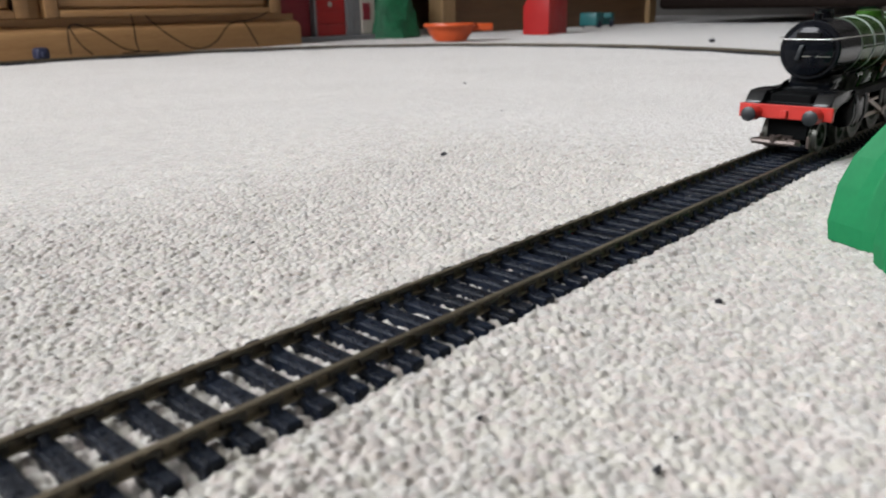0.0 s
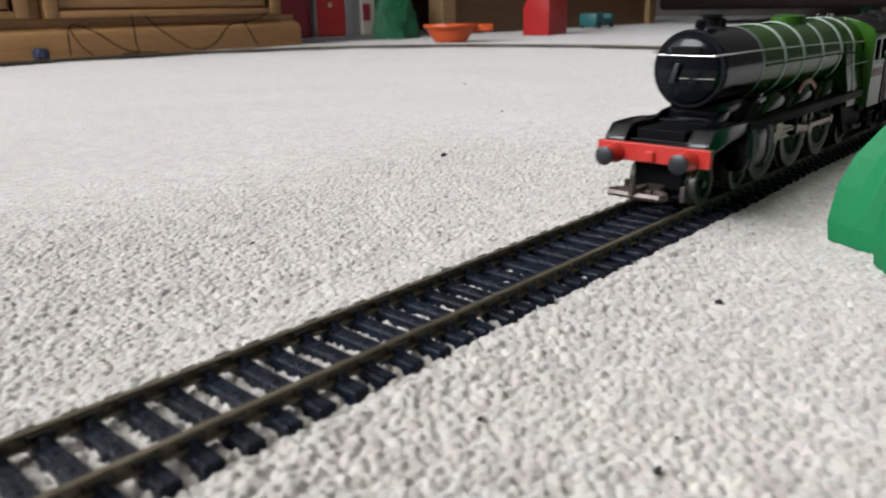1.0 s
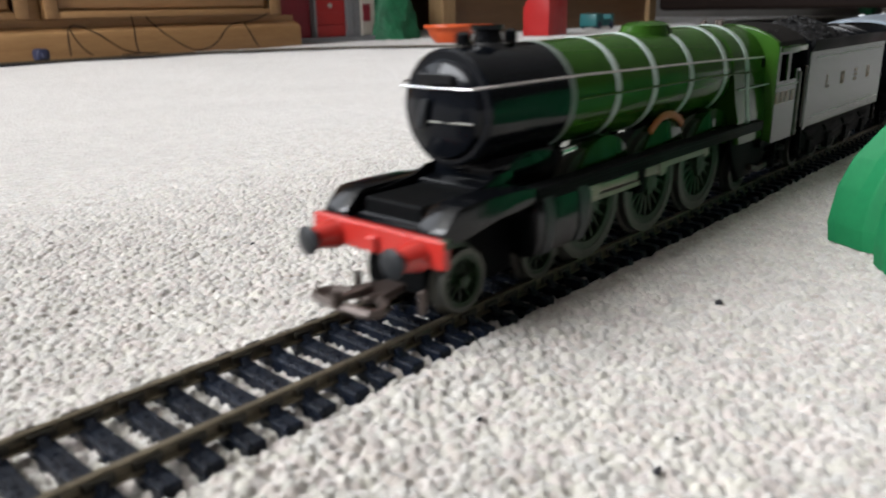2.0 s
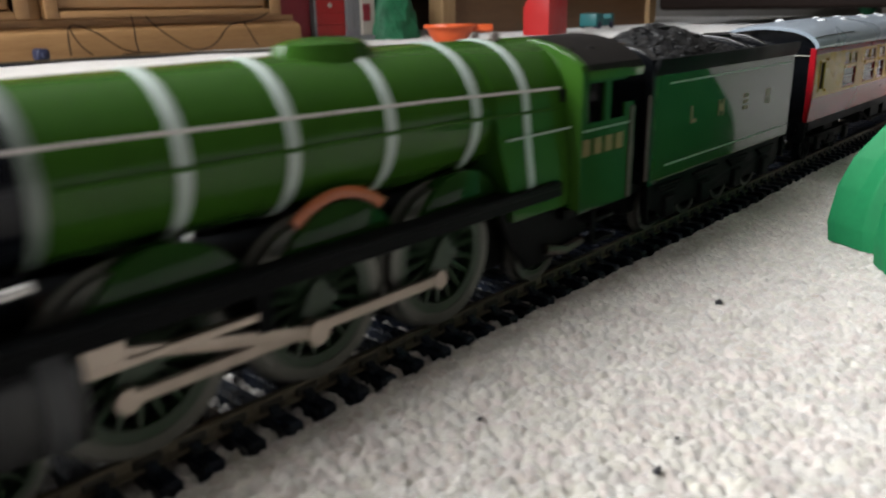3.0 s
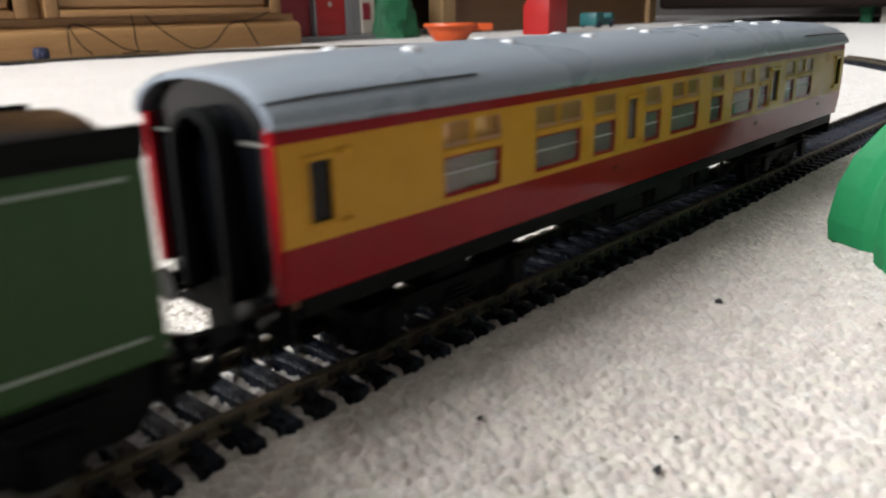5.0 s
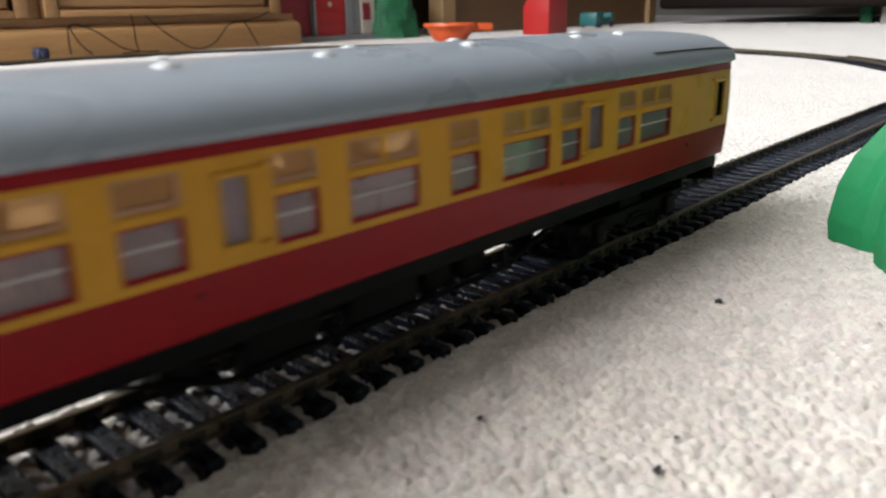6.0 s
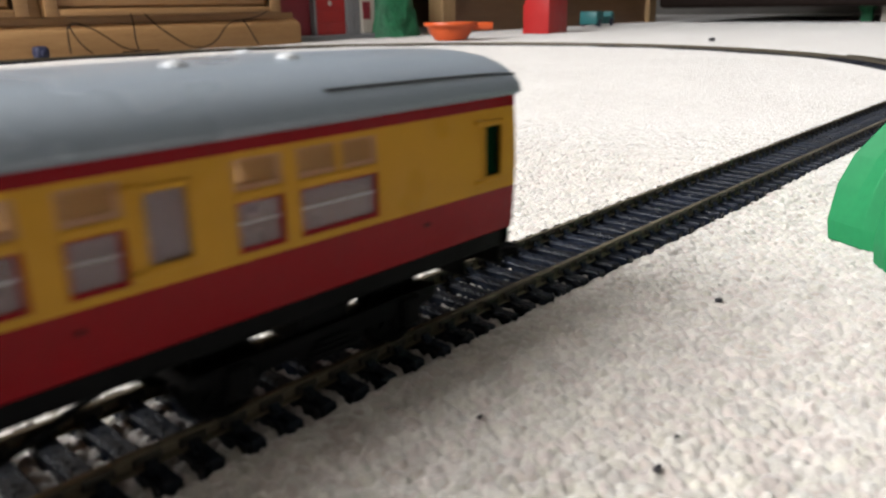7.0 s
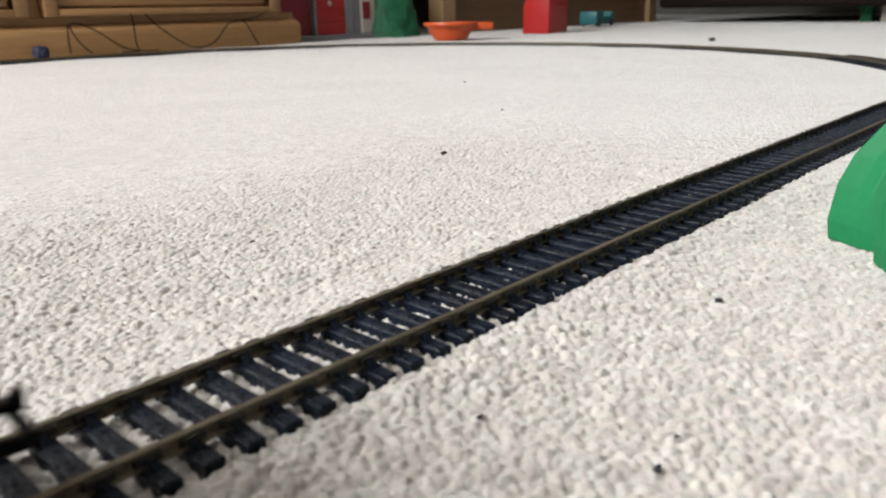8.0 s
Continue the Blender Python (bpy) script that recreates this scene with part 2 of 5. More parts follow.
def prism(bm, outline, axis, lo, hi, bevel=0.0):
    """A closed outline of (u, v) pairs pushed along axis from lo to hi: x: (y, z), y: (x, z), z: (x, y)."""
    put = {"x": lambda u, v, w: (w, u, v), "y": lambda u, v, w: (u, w, v), "z": lambda u, v, w: (u, v, w)}[axis]
    rings = [[bm.verts.new(put(u, v, w)) for u, v in outline] for w in (lo, hi)]
    n = len(outline)
    made = [bm.faces.new(rings[0]), bm.faces.new(rings[1][::-1])]
    made += [bm.faces.new((rings[0][i], rings[1][i], rings[1][(i + 1) % n], rings[0][(i + 1) % n])) for i in range(n)]
    bmesh.ops.recalc_face_normals(bm, faces=made)
    if bevel:
        bmesh.ops.bevel(bm, geom=list({e for f in made[:2] for e in f.edges}), offset=bevel, segments=2, affect="EDGES", profile=0.5)


def lathe(bm, profile, axis, centre, steps=32, a0=0.0, a1=360.0):
    """Turns (along, radius) pairs round an axis through centre."""
    full = abs(a1 - a0) >= 359.9
    count = steps if full else steps + 1
    cx, cy, cz = centre
    rows = []
    for along, r in profile:
        row = []
        for i in range(count):
            a = radians(a0 + (a1 - a0) * i / steps)
            u, v = r * math.cos(a), r * math.sin(a)
            row.append(bm.verts.new({"x": (cx + along, cy + u, cz + v), "y": (cx + u, cy + along, cz + v), "z": (cx + u, cy + v, cz + along)}[axis]))
        rows.append(row)
    made = []
    for a, b in zip(rows, rows[1:]):
        for i in range(steps):
            j = (i + 1) % count
            made.append(bm.faces.new((a[i], b[i], b[j], a[j])))
    if full:
        for row, r in ((rows[0], profile[0][1]), (rows[-1], profile[-1][1])):
            if r > 1e-6:
                made.append(bm.faces.new(row))
    bmesh.ops.recalc_face_normals(bm, faces=made)


def rod(bm, points, r, sides=8):
    """A round bar along points."""
    pts = [Vector(p) for p in points]
    rows = []
    for i, p in enumerate(pts):
        d = (pts[min(i + 1, len(pts) - 1)] - pts[max(i - 1, 0)]).normalized()
        q = d.to_track_quat("Z", "Y")
        rows.append([bm.verts.new(p + q @ Vector((r * math.cos(2 * math.pi * k / sides), r * math.sin(2 * math.pi * k / sides), 0))) for k in range(sides)])
    made = [bm.faces.new((a[k], a[(k + 1) % sides], b[(k + 1) % sides], b[k])) for a, b in zip(rows, rows[1:]) for k in range(sides)]
    made += [bm.faces.new(rows[0][::-1]), bm.faces.new(rows[-1])]
    bmesh.ops.recalc_face_normals(bm, faces=made)


def mesh_of(name, bm, mat, smooth=30.0, scale=MM):
    bmesh.ops.remove_doubles(bm, verts=bm.verts, dist=1e-5)
    for v in bm.verts:
        v.co *= scale
    data = bpy.data.meshes.new(name)
    bm.to_mesh(data)
    bm.free()
    data.materials.append(mat)
    if smooth:
        data.shade_smooth()
        data.set_sharp_from_angle(angle=radians(smooth))
    return data


def part(name, bm, mat, parent, label="", smooth=30.0):
    ob = new(name, mesh_of(name, bm, mat, smooth))
    ob.parent = parent
    return tagged(ob, label)


def thing(name, label, category, m=None, group="", kind=""):
    ob = new(name)
    ob.empty_display_size = 0.01
    if m is not None:
        ob.matrix_basis = m
    return tagged(ob, label, category, group, kind)


def solid(name, label, category, bm, mat, m=None, kind="", smooth=30.0, group=""):
    ob = new(name, mesh_of(name, bm, mat, smooth))
    if m is not None:
        ob.matrix_basis = m
    return tagged(ob, label, category, group, kind)


def lump(bm, r, centre, squash=(1, 1, 1), rough=0.25, seed=0, sub=2):
    made = bmesh.ops.create_icosphere(bm, subdivisions=sub, radius=1.0)["verts"]
    for v in made:
        k = 1 + rough * noise.noise(v.co * 1.7 + Vector((seed * 7.1, seed * 3.3, 0)))
        v.co = Vector(centre) + Vector((v.co.x * squash[0], v.co.y * squash[1], v.co.z * squash[2])) * (r * k)


# ---- the room ----
def room():
    x0, x1, y0, y1, h = WALL_W * 1000, 3400.0, -2100.0, 1900.0, 2400.0
    a, b, c, d = WIN_Y0 * 1000, WIN_Y1 * 1000, WIN_Z0 * 1000, WIN_Z1 * 1000
    bm = bmesh.new()
    for ya, yb, za, zb in ((y0 - 120, a, -20, h), (b, y1 + 60, -20, h), (a, b, -20, c), (a, b, d, h)):
        box(bm, x0 - 180, x0 - 60, ya, yb, za, zb)
    solid("wall_west", "cream painted wall with a wide opening for an area lamp", "wall", bm, WALL, kind="structure", smooth=0)
    e, f = FILL_X0 * 1000, FILL_X1 * 1000
    bm = bmesh.new()
    for xa, xb, za, zb in ((x0 - 60, e, -20, h), (f, x1 + 120, -20, h), (e, f, -20, c), (e, f, d, h)):
        box(bm, xa, xb, y1 + 60, y1 + 180, za, zb)
    solid("wall_north", "cream painted wall with a wide opening for an area lamp", "wall", bm, WALL, kind="structure", smooth=0)
    for name, dims in (("wall_east", (x1, x1 + 120, y0, y1 + 60)), ("wall_south", (x0 - 60, x1 + 120, y0 - 120, y0))):
        bm = bmesh.new()
        box(bm, *dims, -20, h)
        # The south wall is out of view; dark so the train's near side stays dim.
        dark = name == "wall_south"
        solid(name, "unseen dark brown wall added to dim bounced light" if dark else "plain cream painted room wall", "wall", bm, WALL_DARK if dark else WALL, kind="structure", smooth=0)
    bm = bmesh.new()
    box(bm, x0 - 180, x1 + 120, y0 - 120, y1 + 180, h + 2, h + 80)
    solid("ceiling", "plain white painted ceiling", "ceiling", bm, CEIL, kind="structure", smooth=0)


room()


def graded(lo, hi, a, b, fine, grow):
    """Coordinates from lo to hi, evenly fine between a and b and coarser outwards."""
    mid = list(np.arange(a, b, fine))
    out, step, x = [], fine, b
    while x < hi:
        out.append(x)
        step *= grow
        x += step
    out.append(hi)
    left, step, x = [], fine, a
    while True:
        step *= grow
        x -= step
        if x <= lo:
            break
        left.append(x)
    left.append(lo)
    return np.array(left[::-1] + mid + out)


def cell_noise(ix, iy, k):
    v = np.sin(ix * 127.1 + iy * 311.7 + k * 74.7) * 43758.5453
    return v - np.floor(v)


def pile_height(x, y, size):
    """Tufts of twisted pile: rounded heads at jittered places, with gaps between. Metres."""
    wx = x + 0.00015 * np.sin(y * 2900 + 3 * np.sin(x * 700)) + 0.0002 * np.sin(y * 1300 + x * 900)
    wy = y + 0.00015 * np.sin(x * 2700 + 3 * np.sin(y * 800)) + 0.0002 * np.sin(x * 1500 - y * 700)
    gx, gy = wx / size, wy / size
    fx, fy = np.floor(gx), np.floor(gy)
    best, second = np.full(x.shape, 9.0), np.full(x.shape, 9.0)
    top = np.zeros(x.shape)
    for i in (-1, 0, 1):
        for j in (-1, 0, 1):
            cx, cy = fx + i, fy + j
            d = np.hypot(cx + 0.05 + 0.9 * cell_noise(cx, cy, 1) - gx, cy + 0.05 + 0.9 * cell_noise(cx, cy, 2) - gy)
            near = d < best
            second = np.where(near, best, np.minimum(second, d))
            top = np.where(near, cell_noise(cx, cy, 3), top)
            best = np.where(near, d, best)
    gap = 1 - np.clip((second - best) / 0.45, 0, 1)
    return -0.00072 * gap ** 1.5 - 0.00045 * np.clip(best / 0.7, 0, 1) ** 2 - 0.0006 * (1 - top)


def carpet():
    xs = graded(-2.0, 3.4, -0.335, -0.09, 0.00047, 1.012)
    ys = graded(-2.1, 1.96, -0.078, 0.120, 0.00047, 1.012)
    x, y = np.meshgrid(xs, ys)
    cell = np.maximum(np.gradient(xs)[None, :] + 0 * y, np.gradient(ys)[:, None] + 0 * x)
    fade = np.clip(1.4 - cell / 0.0016, 0, 1)
    z = (0.85 * pile_height(x, y, 0.0022) + 0.3 * pile_height(x + 0.7, y + 0.3, 0.0045)) * fade - 0.0012 * (1 - fade)
    z += 0.0006 * np.sin(x * 31 + 2 * np.sin(y * 17)) * np.sin(y * 27)
    # the track has settled into the pile, which stands up round it and between the sleepers
    z += 0.0017 * np.clip((0.032 - np.abs(y)) / 0.014, 0, 1) * np.clip((np.abs(y) - 0.0135) / 0.002, 0, 1) * (x < 0.2)
    z += 0.0013 * np.clip((0.0142 - np.abs(y)) / 0.002, 0, 1) * (x < 0.2) * np.clip(0.35 + cell_noise(np.floor(x / 0.0011), np.floor(y / 0.0013), 5), 0, 1)
    nx, ny = len(xs), len(ys)
    data = bpy.data.meshes.new("carpet")
    data.vertices.add(nx * ny)
    data.vertices.foreach_set("co", np.stack([x, y, z], -1).ravel().astype(np.float32))
    k = (np.arange(ny - 1)[:, None] * nx + np.arange(nx - 1)[None, :]).ravel()
    quads = np.stack([k, k + 1, k + nx + 1, k + nx], -1).ravel().astype(np.int32)
    count = len(k)
    data.loops.add(count * 4)
    data.loops.foreach_set("vertex_index", quads)
    data.polygons.add(count)
    data.polygons.foreach_set("loop_start", np.arange(0, count * 4, 4, dtype=np.int32))
    data.update(calc_edges=True)
    data.materials.append(CARPET)
    data.shade_smooth()
    tagged(new("floor", data), "cream beige twist pile fitted carpet with flecks", "carpet", kind="structure")


carpet()

# ---- track: 16.5 mm gauge, straight along x to 190 mm, then a curve of 505 mm radius back to the far straight ----
RAIL_TOP_Z, CURVE_X, CURVE_R, PITCH_S = 4.7, 190.0, 505.0, 6.697
RAIL_OUTLINE = [(-1.25, 0.0), (1.25, 0.0), (1.25, 0.35), (0.35, 0.6), (0.35, 1.65), (0.62, 1.9), (0.62, 2.4), (0.45, 2.5), (-0.45, 2.5), (-0.62, 2.4), (-0.62, 1.9),
                (-0.35, 1.65), (-0.35, 0.6), (-1.25, 0.35)]


def along_track(s):
    """Place and heading (radians, of growing s) at s millimetres along the centre line; s is x on the near straight."""
    if s <= CURVE_X:
        return s, 0.0, 0.0
    a = (s - CURVE_X) / CURVE_R
    if a <= math.pi:
        return CURVE_X + CURVE_R * math.sin(a), CURVE_R - CURVE_R * math.cos(a), a
    return CURVE_X - (s - CURVE_X - math.pi * CURVE_R), 2 * CURVE_R, math.pi


def sleeper_mesh():
    """One moulded sleeper with four rail chairs and a rough grained top."""
    bm = bmesh.new()
    box(bm, -1.7, 1.7, -15.2, 15.2, -1.4, 2.15, 0.35)
    for side in (-1, 1):
        box(bm, -1.5, 1.5, side * 8.87 - 2.6, side * 8.87 + 2.6, 2.0, 2.35, 0.12)
        for off in (-1.7, 1.7):
            prism(bm, [(side * 8.87 + off - 0.9, 2.15), (side * 8.87 + off + 0.9, 2.15), (side * 8.87 + off * 0.62 + 0.35, 3.45), (side * 8.87 + off * 0.62 - 0.35, 3.45)], "x", -0.8, 0.8, 0.1)
    rng = random.Random(3)
    for i in range(4):
        y = -4.8 + 3.1 * i + rng.uniform(-0.5, 0.5)
        x = rng.uniform(-0.6, 0.6)
        box(bm, x - 0.5, x + 0.6, y - rng.uniform(0.6, 1.3), y + rng.uniform(0.6, 1.3), 2.0, 2.32, 0.08)
    return mesh_of("sleeper", bm, SLEEPER, 25)


SLEEPER_MESH = sleeper_mesh()


def chair_mesh():
    """The four long cheeks that grip the two rails over one sleeper."""
    bm = bmesh.new()
    for side in (-1, 1):
        for out in (-1, 1):
            a, b = sorted((side * 8.87 + out * 0.40, side * 8.87 + out * 1.0))
            box(bm, -2.2, 2.2, a, b, 2.5, 4.2, 0.28)
    return mesh_of("rail_chair", bm, CHAIR, 25)


CHAIR_MESH = chair_mesh()


def rail_mesh(s0, s1, side, mat):
    bm = bmesh.new()
    steps = 1 if s1 <= CURVE_X + 1 else max(2, int((s1 - s0) / 14))
    rows = []
    for i in range(steps + 1):
        x, y, a = along_track(s0 + (s1 - s0) * i / steps)
        n = Vector((-math.sin(a), math.cos(a), 0))
        rows.append([bm.verts.new(Vector((x, y, 0)) + n * (side * 8.87 + u) + Vector((0, 0, 2.2 + v))) for u, v in RAIL_OUTLINE])
    k = len(RAIL_OUTLINE)
    made = [bm.faces.new((a[i], a[(i + 1) % k], b[(i + 1) % k], b[i])) for a, b in zip(rows, rows[1:]) for i in range(k)]
    made += [bm.faces.new(rows[0][::-1]), bm.faces.new(rows[-1])]
    bmesh.ops.recalc_face_normals(bm, faces=made)
    return bm


def track_section(s0, s1):
    shape = "curved" if s0 >= CURVE_X - 1 and s1 < CURVE_X + math.pi * CURVE_R + 1 else "straight"
    piece = thing("track_section", "%s model railway track with tarnished rails on black sleepers" % shape, "track", pose(0, 0, -0.0017 if s0 > CURVE_X + 0.6 * CURVE_R else 0), group="sections of the track loop")
    for side in (-1, 1):
        part("rail", rail_mesh(s0 + 0.15, s1 - 0.15, side, RAIL), RAIL, piece, "tarnished brass-brown rail")
    for side in (-1, 1):
        bm = bmesh.new()
        x, y, a = along_track(s0)
        n = Vector((-math.sin(a), math.cos(a), 0))
        d = Vector((math.cos(a), math.sin(a), 0))
        p = Vector((x, y, 2.75)) + n * side * 8.87
        rod(bm, [p - d * 4, p + d * 4], 0.62, 6)
        part("rail_joiner", bm, TYRE, piece, "small bright metal rail joiner")
    for i in range(math.ceil((s0 - 0.6) / PITCH_S), math.ceil((s1 - 0.6) / PITCH_S)):
        s = i * PITCH_S
        x, y, a = along_track(s)
        ob = new("sleeper", SLEEPER_MESH)
        ob.parent = piece
        wob = random.uniform(-1.2, 1.2)
        ob.matrix_basis = pose(x * MM, y * MM, random.uniform(-0.15, 0.1) * MM, 0, 0, math.degrees(a) + wob)
        if s < 420:
            ob = new("rail_chair", CHAIR_MESH)
            ob.parent = piece
            ob.matrix_basis = pose(x * MM, y * MM, 0, 0, 0, math.degrees(a))


def track():
    cuts = [-1485.0, -1150.0, -815.0, -480.0, -145.0, 190.0]
    arc = math.pi * CURVE_R / 8
    cuts += [190.0 + arc * i for i in range(1, 9)]
    cuts += [cuts[-1] + 335.0, cuts[-1] + 670.0]
    for a, b in zip(cuts, cuts[1:]):
        track_section(a, b)


track()


# ---- toys and furniture round the track ----
def green_rock():
    """Long moulded toy rock: tall fluted facets that lean inwards, with a ragged hem."""
    bm = bmesh.new()
    base = [(-18, 32), (-21, 27), (-24, 22), (-24.6, 18), (-33, 17), (-40, 13), (-46, 0), (-44, -18), (-36, -36), (-20, -52), (6, -60), (34, -62), (66, -54), (94, -38),
            (112, -14), (106, 6), (86, 18), (60, 26), (34, 31), (12, 34), (-4, 33)]
    levels = [(-1.0, 0.4), (4.5, -0.3), (14.0, 1.0), (22.0, 4.0), (31.0, 10.6), (43.0, 21.0), (56.0, 30.0)]
    rng = random.Random(12)
    n = len(base)
    dent = [(1.3 if i % 2 else 0.0) + rng.uniform(-0.3, 0.3) for i in range(n)]
    rows = []
    for k, (z, inset) in enumerate(levels):
        row = []
        for i, (x, y) in enumerate(base):
            p, c = Vector((x, y)), Vector((min(max(x, 0), 60), -8))
            d = (c - p).normalized()
            q = p + d * min(inset + (dent[i] if 1 < k < 6 else 0), (c - p).length - 2)
            row.append(bm.verts.new((q.x, q.y, z)))
        rows.append(row)
    for a, b in zip(rows, rows[1:]):
        for i in range(n):
            bm.faces.new((a[i], a[(i + 1) % n], b[(i + 1) % n], b[i]))
    bm.faces.new(rows[-1])
    bm.faces.new(rows[0][::-1])
    bmesh.ops.recalc_face_normals(bm, faces=bm.faces)
    bmesh.ops.bevel(bm, geom=list(bm.edges), offset=0.3, segments=1, affect="EDGES")
    solid("toy_rock", "bright green facetted plastic toy rock on the carpet", "toy rock", bm, ROCK_GREEN, pose(-0.120, -0.075, 0.0), smooth=14)


green_rock()


def sideboard():
    """Waxed pine sideboard with a moulded plinth and framed doors."""
    ob = thing("sideboard", "waxed honey pine sideboard with moulded plinth and panelled doors", "cabinet", pose(0, 1.112, 0))
    x0, x1 = -330.0, 548.0
    bm = bmesh.new()
    prism(bm, [(-24, -3), (-24, 30), (-21, 36), (-14, 40), (-2, 44), (-2, 54), (420, 54), (420, -3)], "x", x0 - 22, x1 + 22, 1.0)
    part("plinth", bm, PINE, ob, "moulded pine plinth with rounded top edge")
    bm = bmesh.new()
    box(bm, x0, x1, 2, 410, 54, 800, 1.5)
    part("carcass", bm, PINE, ob)
    bm = bmesh.new()
    box(bm, x0 - 25, x1 + 25, -20, 420, 800, 828, 8, 3)
    part("top", bm, PINE, ob)
    for a, b in ((-315, 97), (118, 527)):
        door = part("door", frame_panel(a, b, 55, 770), PINE, ob)
        bm = bmesh.new()
        prism(bm, [(a + 23, 69), (b - 23, 69), (b - 23, 745), (a + 23, 745)], "y", -10, 0, 3.5)
        part("panel", bm, PINE, door, "raised pine door panel")
        bm = bmesh.new()
        lathe(bm, [(0, 6), (-10, 6), (-14, 14), (-24, 14), (-28, 6)], "y", (b - 26 if a < 0 else a + 26, -18, 430), 16)
        part("knob", bm, PINE, door, "turned pine knob")


def frame_panel(a, b, z0, z1):
    bm = bmesh.new()
    w, low = 20, 11
    box(bm, a, a + w, -20, 0, z0, z1, 2.5, 2)
    box(bm, b - w, b, -20, 0, z0, z1, 2.5, 2)
    box(bm, a + w, b - w, -20, 0, z0, z0 + low, 2.5, 2)
    box(bm, a + w, b - w, -20, 0, z1 - w, z1, 2.5, 2)
    return bm


sideboard()


def cables():
    """Black leads that hang over the plinth in loops."""
    runs = [
        [(238, 1077, 58), (240, 1076, 40), (239, 1074, 20), (238, 1066, 4), (232, 1056, 3), (205, 1052, 3)],
        [(262, 1079, 57), (272, 1078, 46), (290, 1075, 30), (312, 1070, 14), (330, 1064, 4), (352, 1062, 4), (378, 1068, 14), (402, 1075, 34), (420, 1079, 42), (450, 1080, 45),
         (478, 1086, 50), (500, 1090, 58)],
        [(440, 1080, 45), (448, 1078, 32), (456, 1072, 12), (458, 1066, 3)],
        [(136, 1070, 4), (138, 1076, 22), (141, 1079, 40), (150, 1080, 46), (165, 1079, 42), (182, 1077, 34), (200, 1073, 20), (218, 1068, 8), (246, 1062, 3), (268, 1060, 3)],
        [(143, 1078, 42), (148, 1076, 28), (156, 1072, 14), (166, 1066, 3)]]
    for run in runs:
        bm = bmesh.new()
        pts = [Vector(p) for p in run]
        smooth = []
        for i in range(len(pts) - 1):
            p0, p1, p2, p3 = pts[max(i - 1, 0)], pts[i], pts[i + 1], pts[min(i + 2, len(pts) - 1)]
            for k in range(5):
                u = k / 5
                smooth.append(0.5 * ((2 * p1) + (p2 - p0) * u + (2 * p0 - 5 * p1 + 4 * p2 - p3) * u * u + (3 * p1 - p0 - 3 * p2 + p3) * u ** 3))
        smooth.append(pts[-1])
        rod(bm, smooth, 1.1, 6)
        solid("cable", "thin dark brown electric lead looped over a pine plinth", "cable", bm, CABLE, group="leads by the sideboard")
    bm = bmesh.new()
    box(bm, 78, 96, 1040, 1062, 0, 17, 5, 3)
    box(bm, 83, 91, 1036, 1042, 4, 12, 1.5)
    solid("plug", "small navy plastic plug lying on the carpet", "plug", bm, TOY_BLUE)


cables()


def toy_station():
    """Toy fire station: red doors in a grey and white front, on a grey base."""
    ob = thing("toy_station", "red and white toy fire station with grey base", "toy building", pose(0, 1.145, 0))
    bm = bmesh.new()
    box(bm, 585, 818, -10, 180, -2, 9, 1.5)
    part("base", bm, TOY_GREY, ob, "grey plastic base plate")
    bm = bmesh.new()
    box(bm, 560, 650, 12, 160, 9, 210, 2)
    part("wing", bm, TOY_DARKRED, ob, "dark red side wing")
    bm = bmesh.new()
    for a, b in ((650, 656), (734, 752)):
        box(bm, a, b, 0, 160, 9, 210, 1)
    box(bm, 656, 734, 0, 160, 150, 210, 1)
    part("door_frame", bm, TOY_GREY, ob)
    door = thing_part(ob, "roller_door", 657, 733, 9, 150)
    bm = bmesh.new()
    lathe(bm, [(0, 5), (-2, 5)], "y", (693, 4, 70), 12)
    part("badge", bm, TOY_WHITE, door, "pale round badge")
    bm = bmesh.new()
    box(bm, 754, 772, 2, 120, 9, 210, 1)
    part("pillar", bm, TOY_GREY, ob)
    bm = bmesh.new()
    box(bm, 773, 812, -2, 120, 9, 210, 2)
    post = part("corner_post", bm, TOY_WHITE, ob, "off-white plastic corner post")
    bm = bmesh.new()
    box(bm, 776, 796, -4, -1, 38, 72, 0.8)
    part("sign_panel", bm, TOY_DARKRED, post, "small dark red panel")


def thing_part(parent, name, a, b, z0, z1):
    bm = bmesh.new()
    box(bm, a, b, 7, 10, z0, z1, 0.5)
    door = part(name, bm, TOY_RED, parent, "bright red slatted roller door")
    n = 6
    for i in range(n):
        bm = bmesh.new()
        box(bm, a, b, 5, 6.9, z0 + (z1 - z0) * i / n + 0.6, z0 + (z1 - z0) * (i + 1) / n - 0.6, 0.6)
        part("slat", bm, TOY_RED, door)
    return door


toy_station()


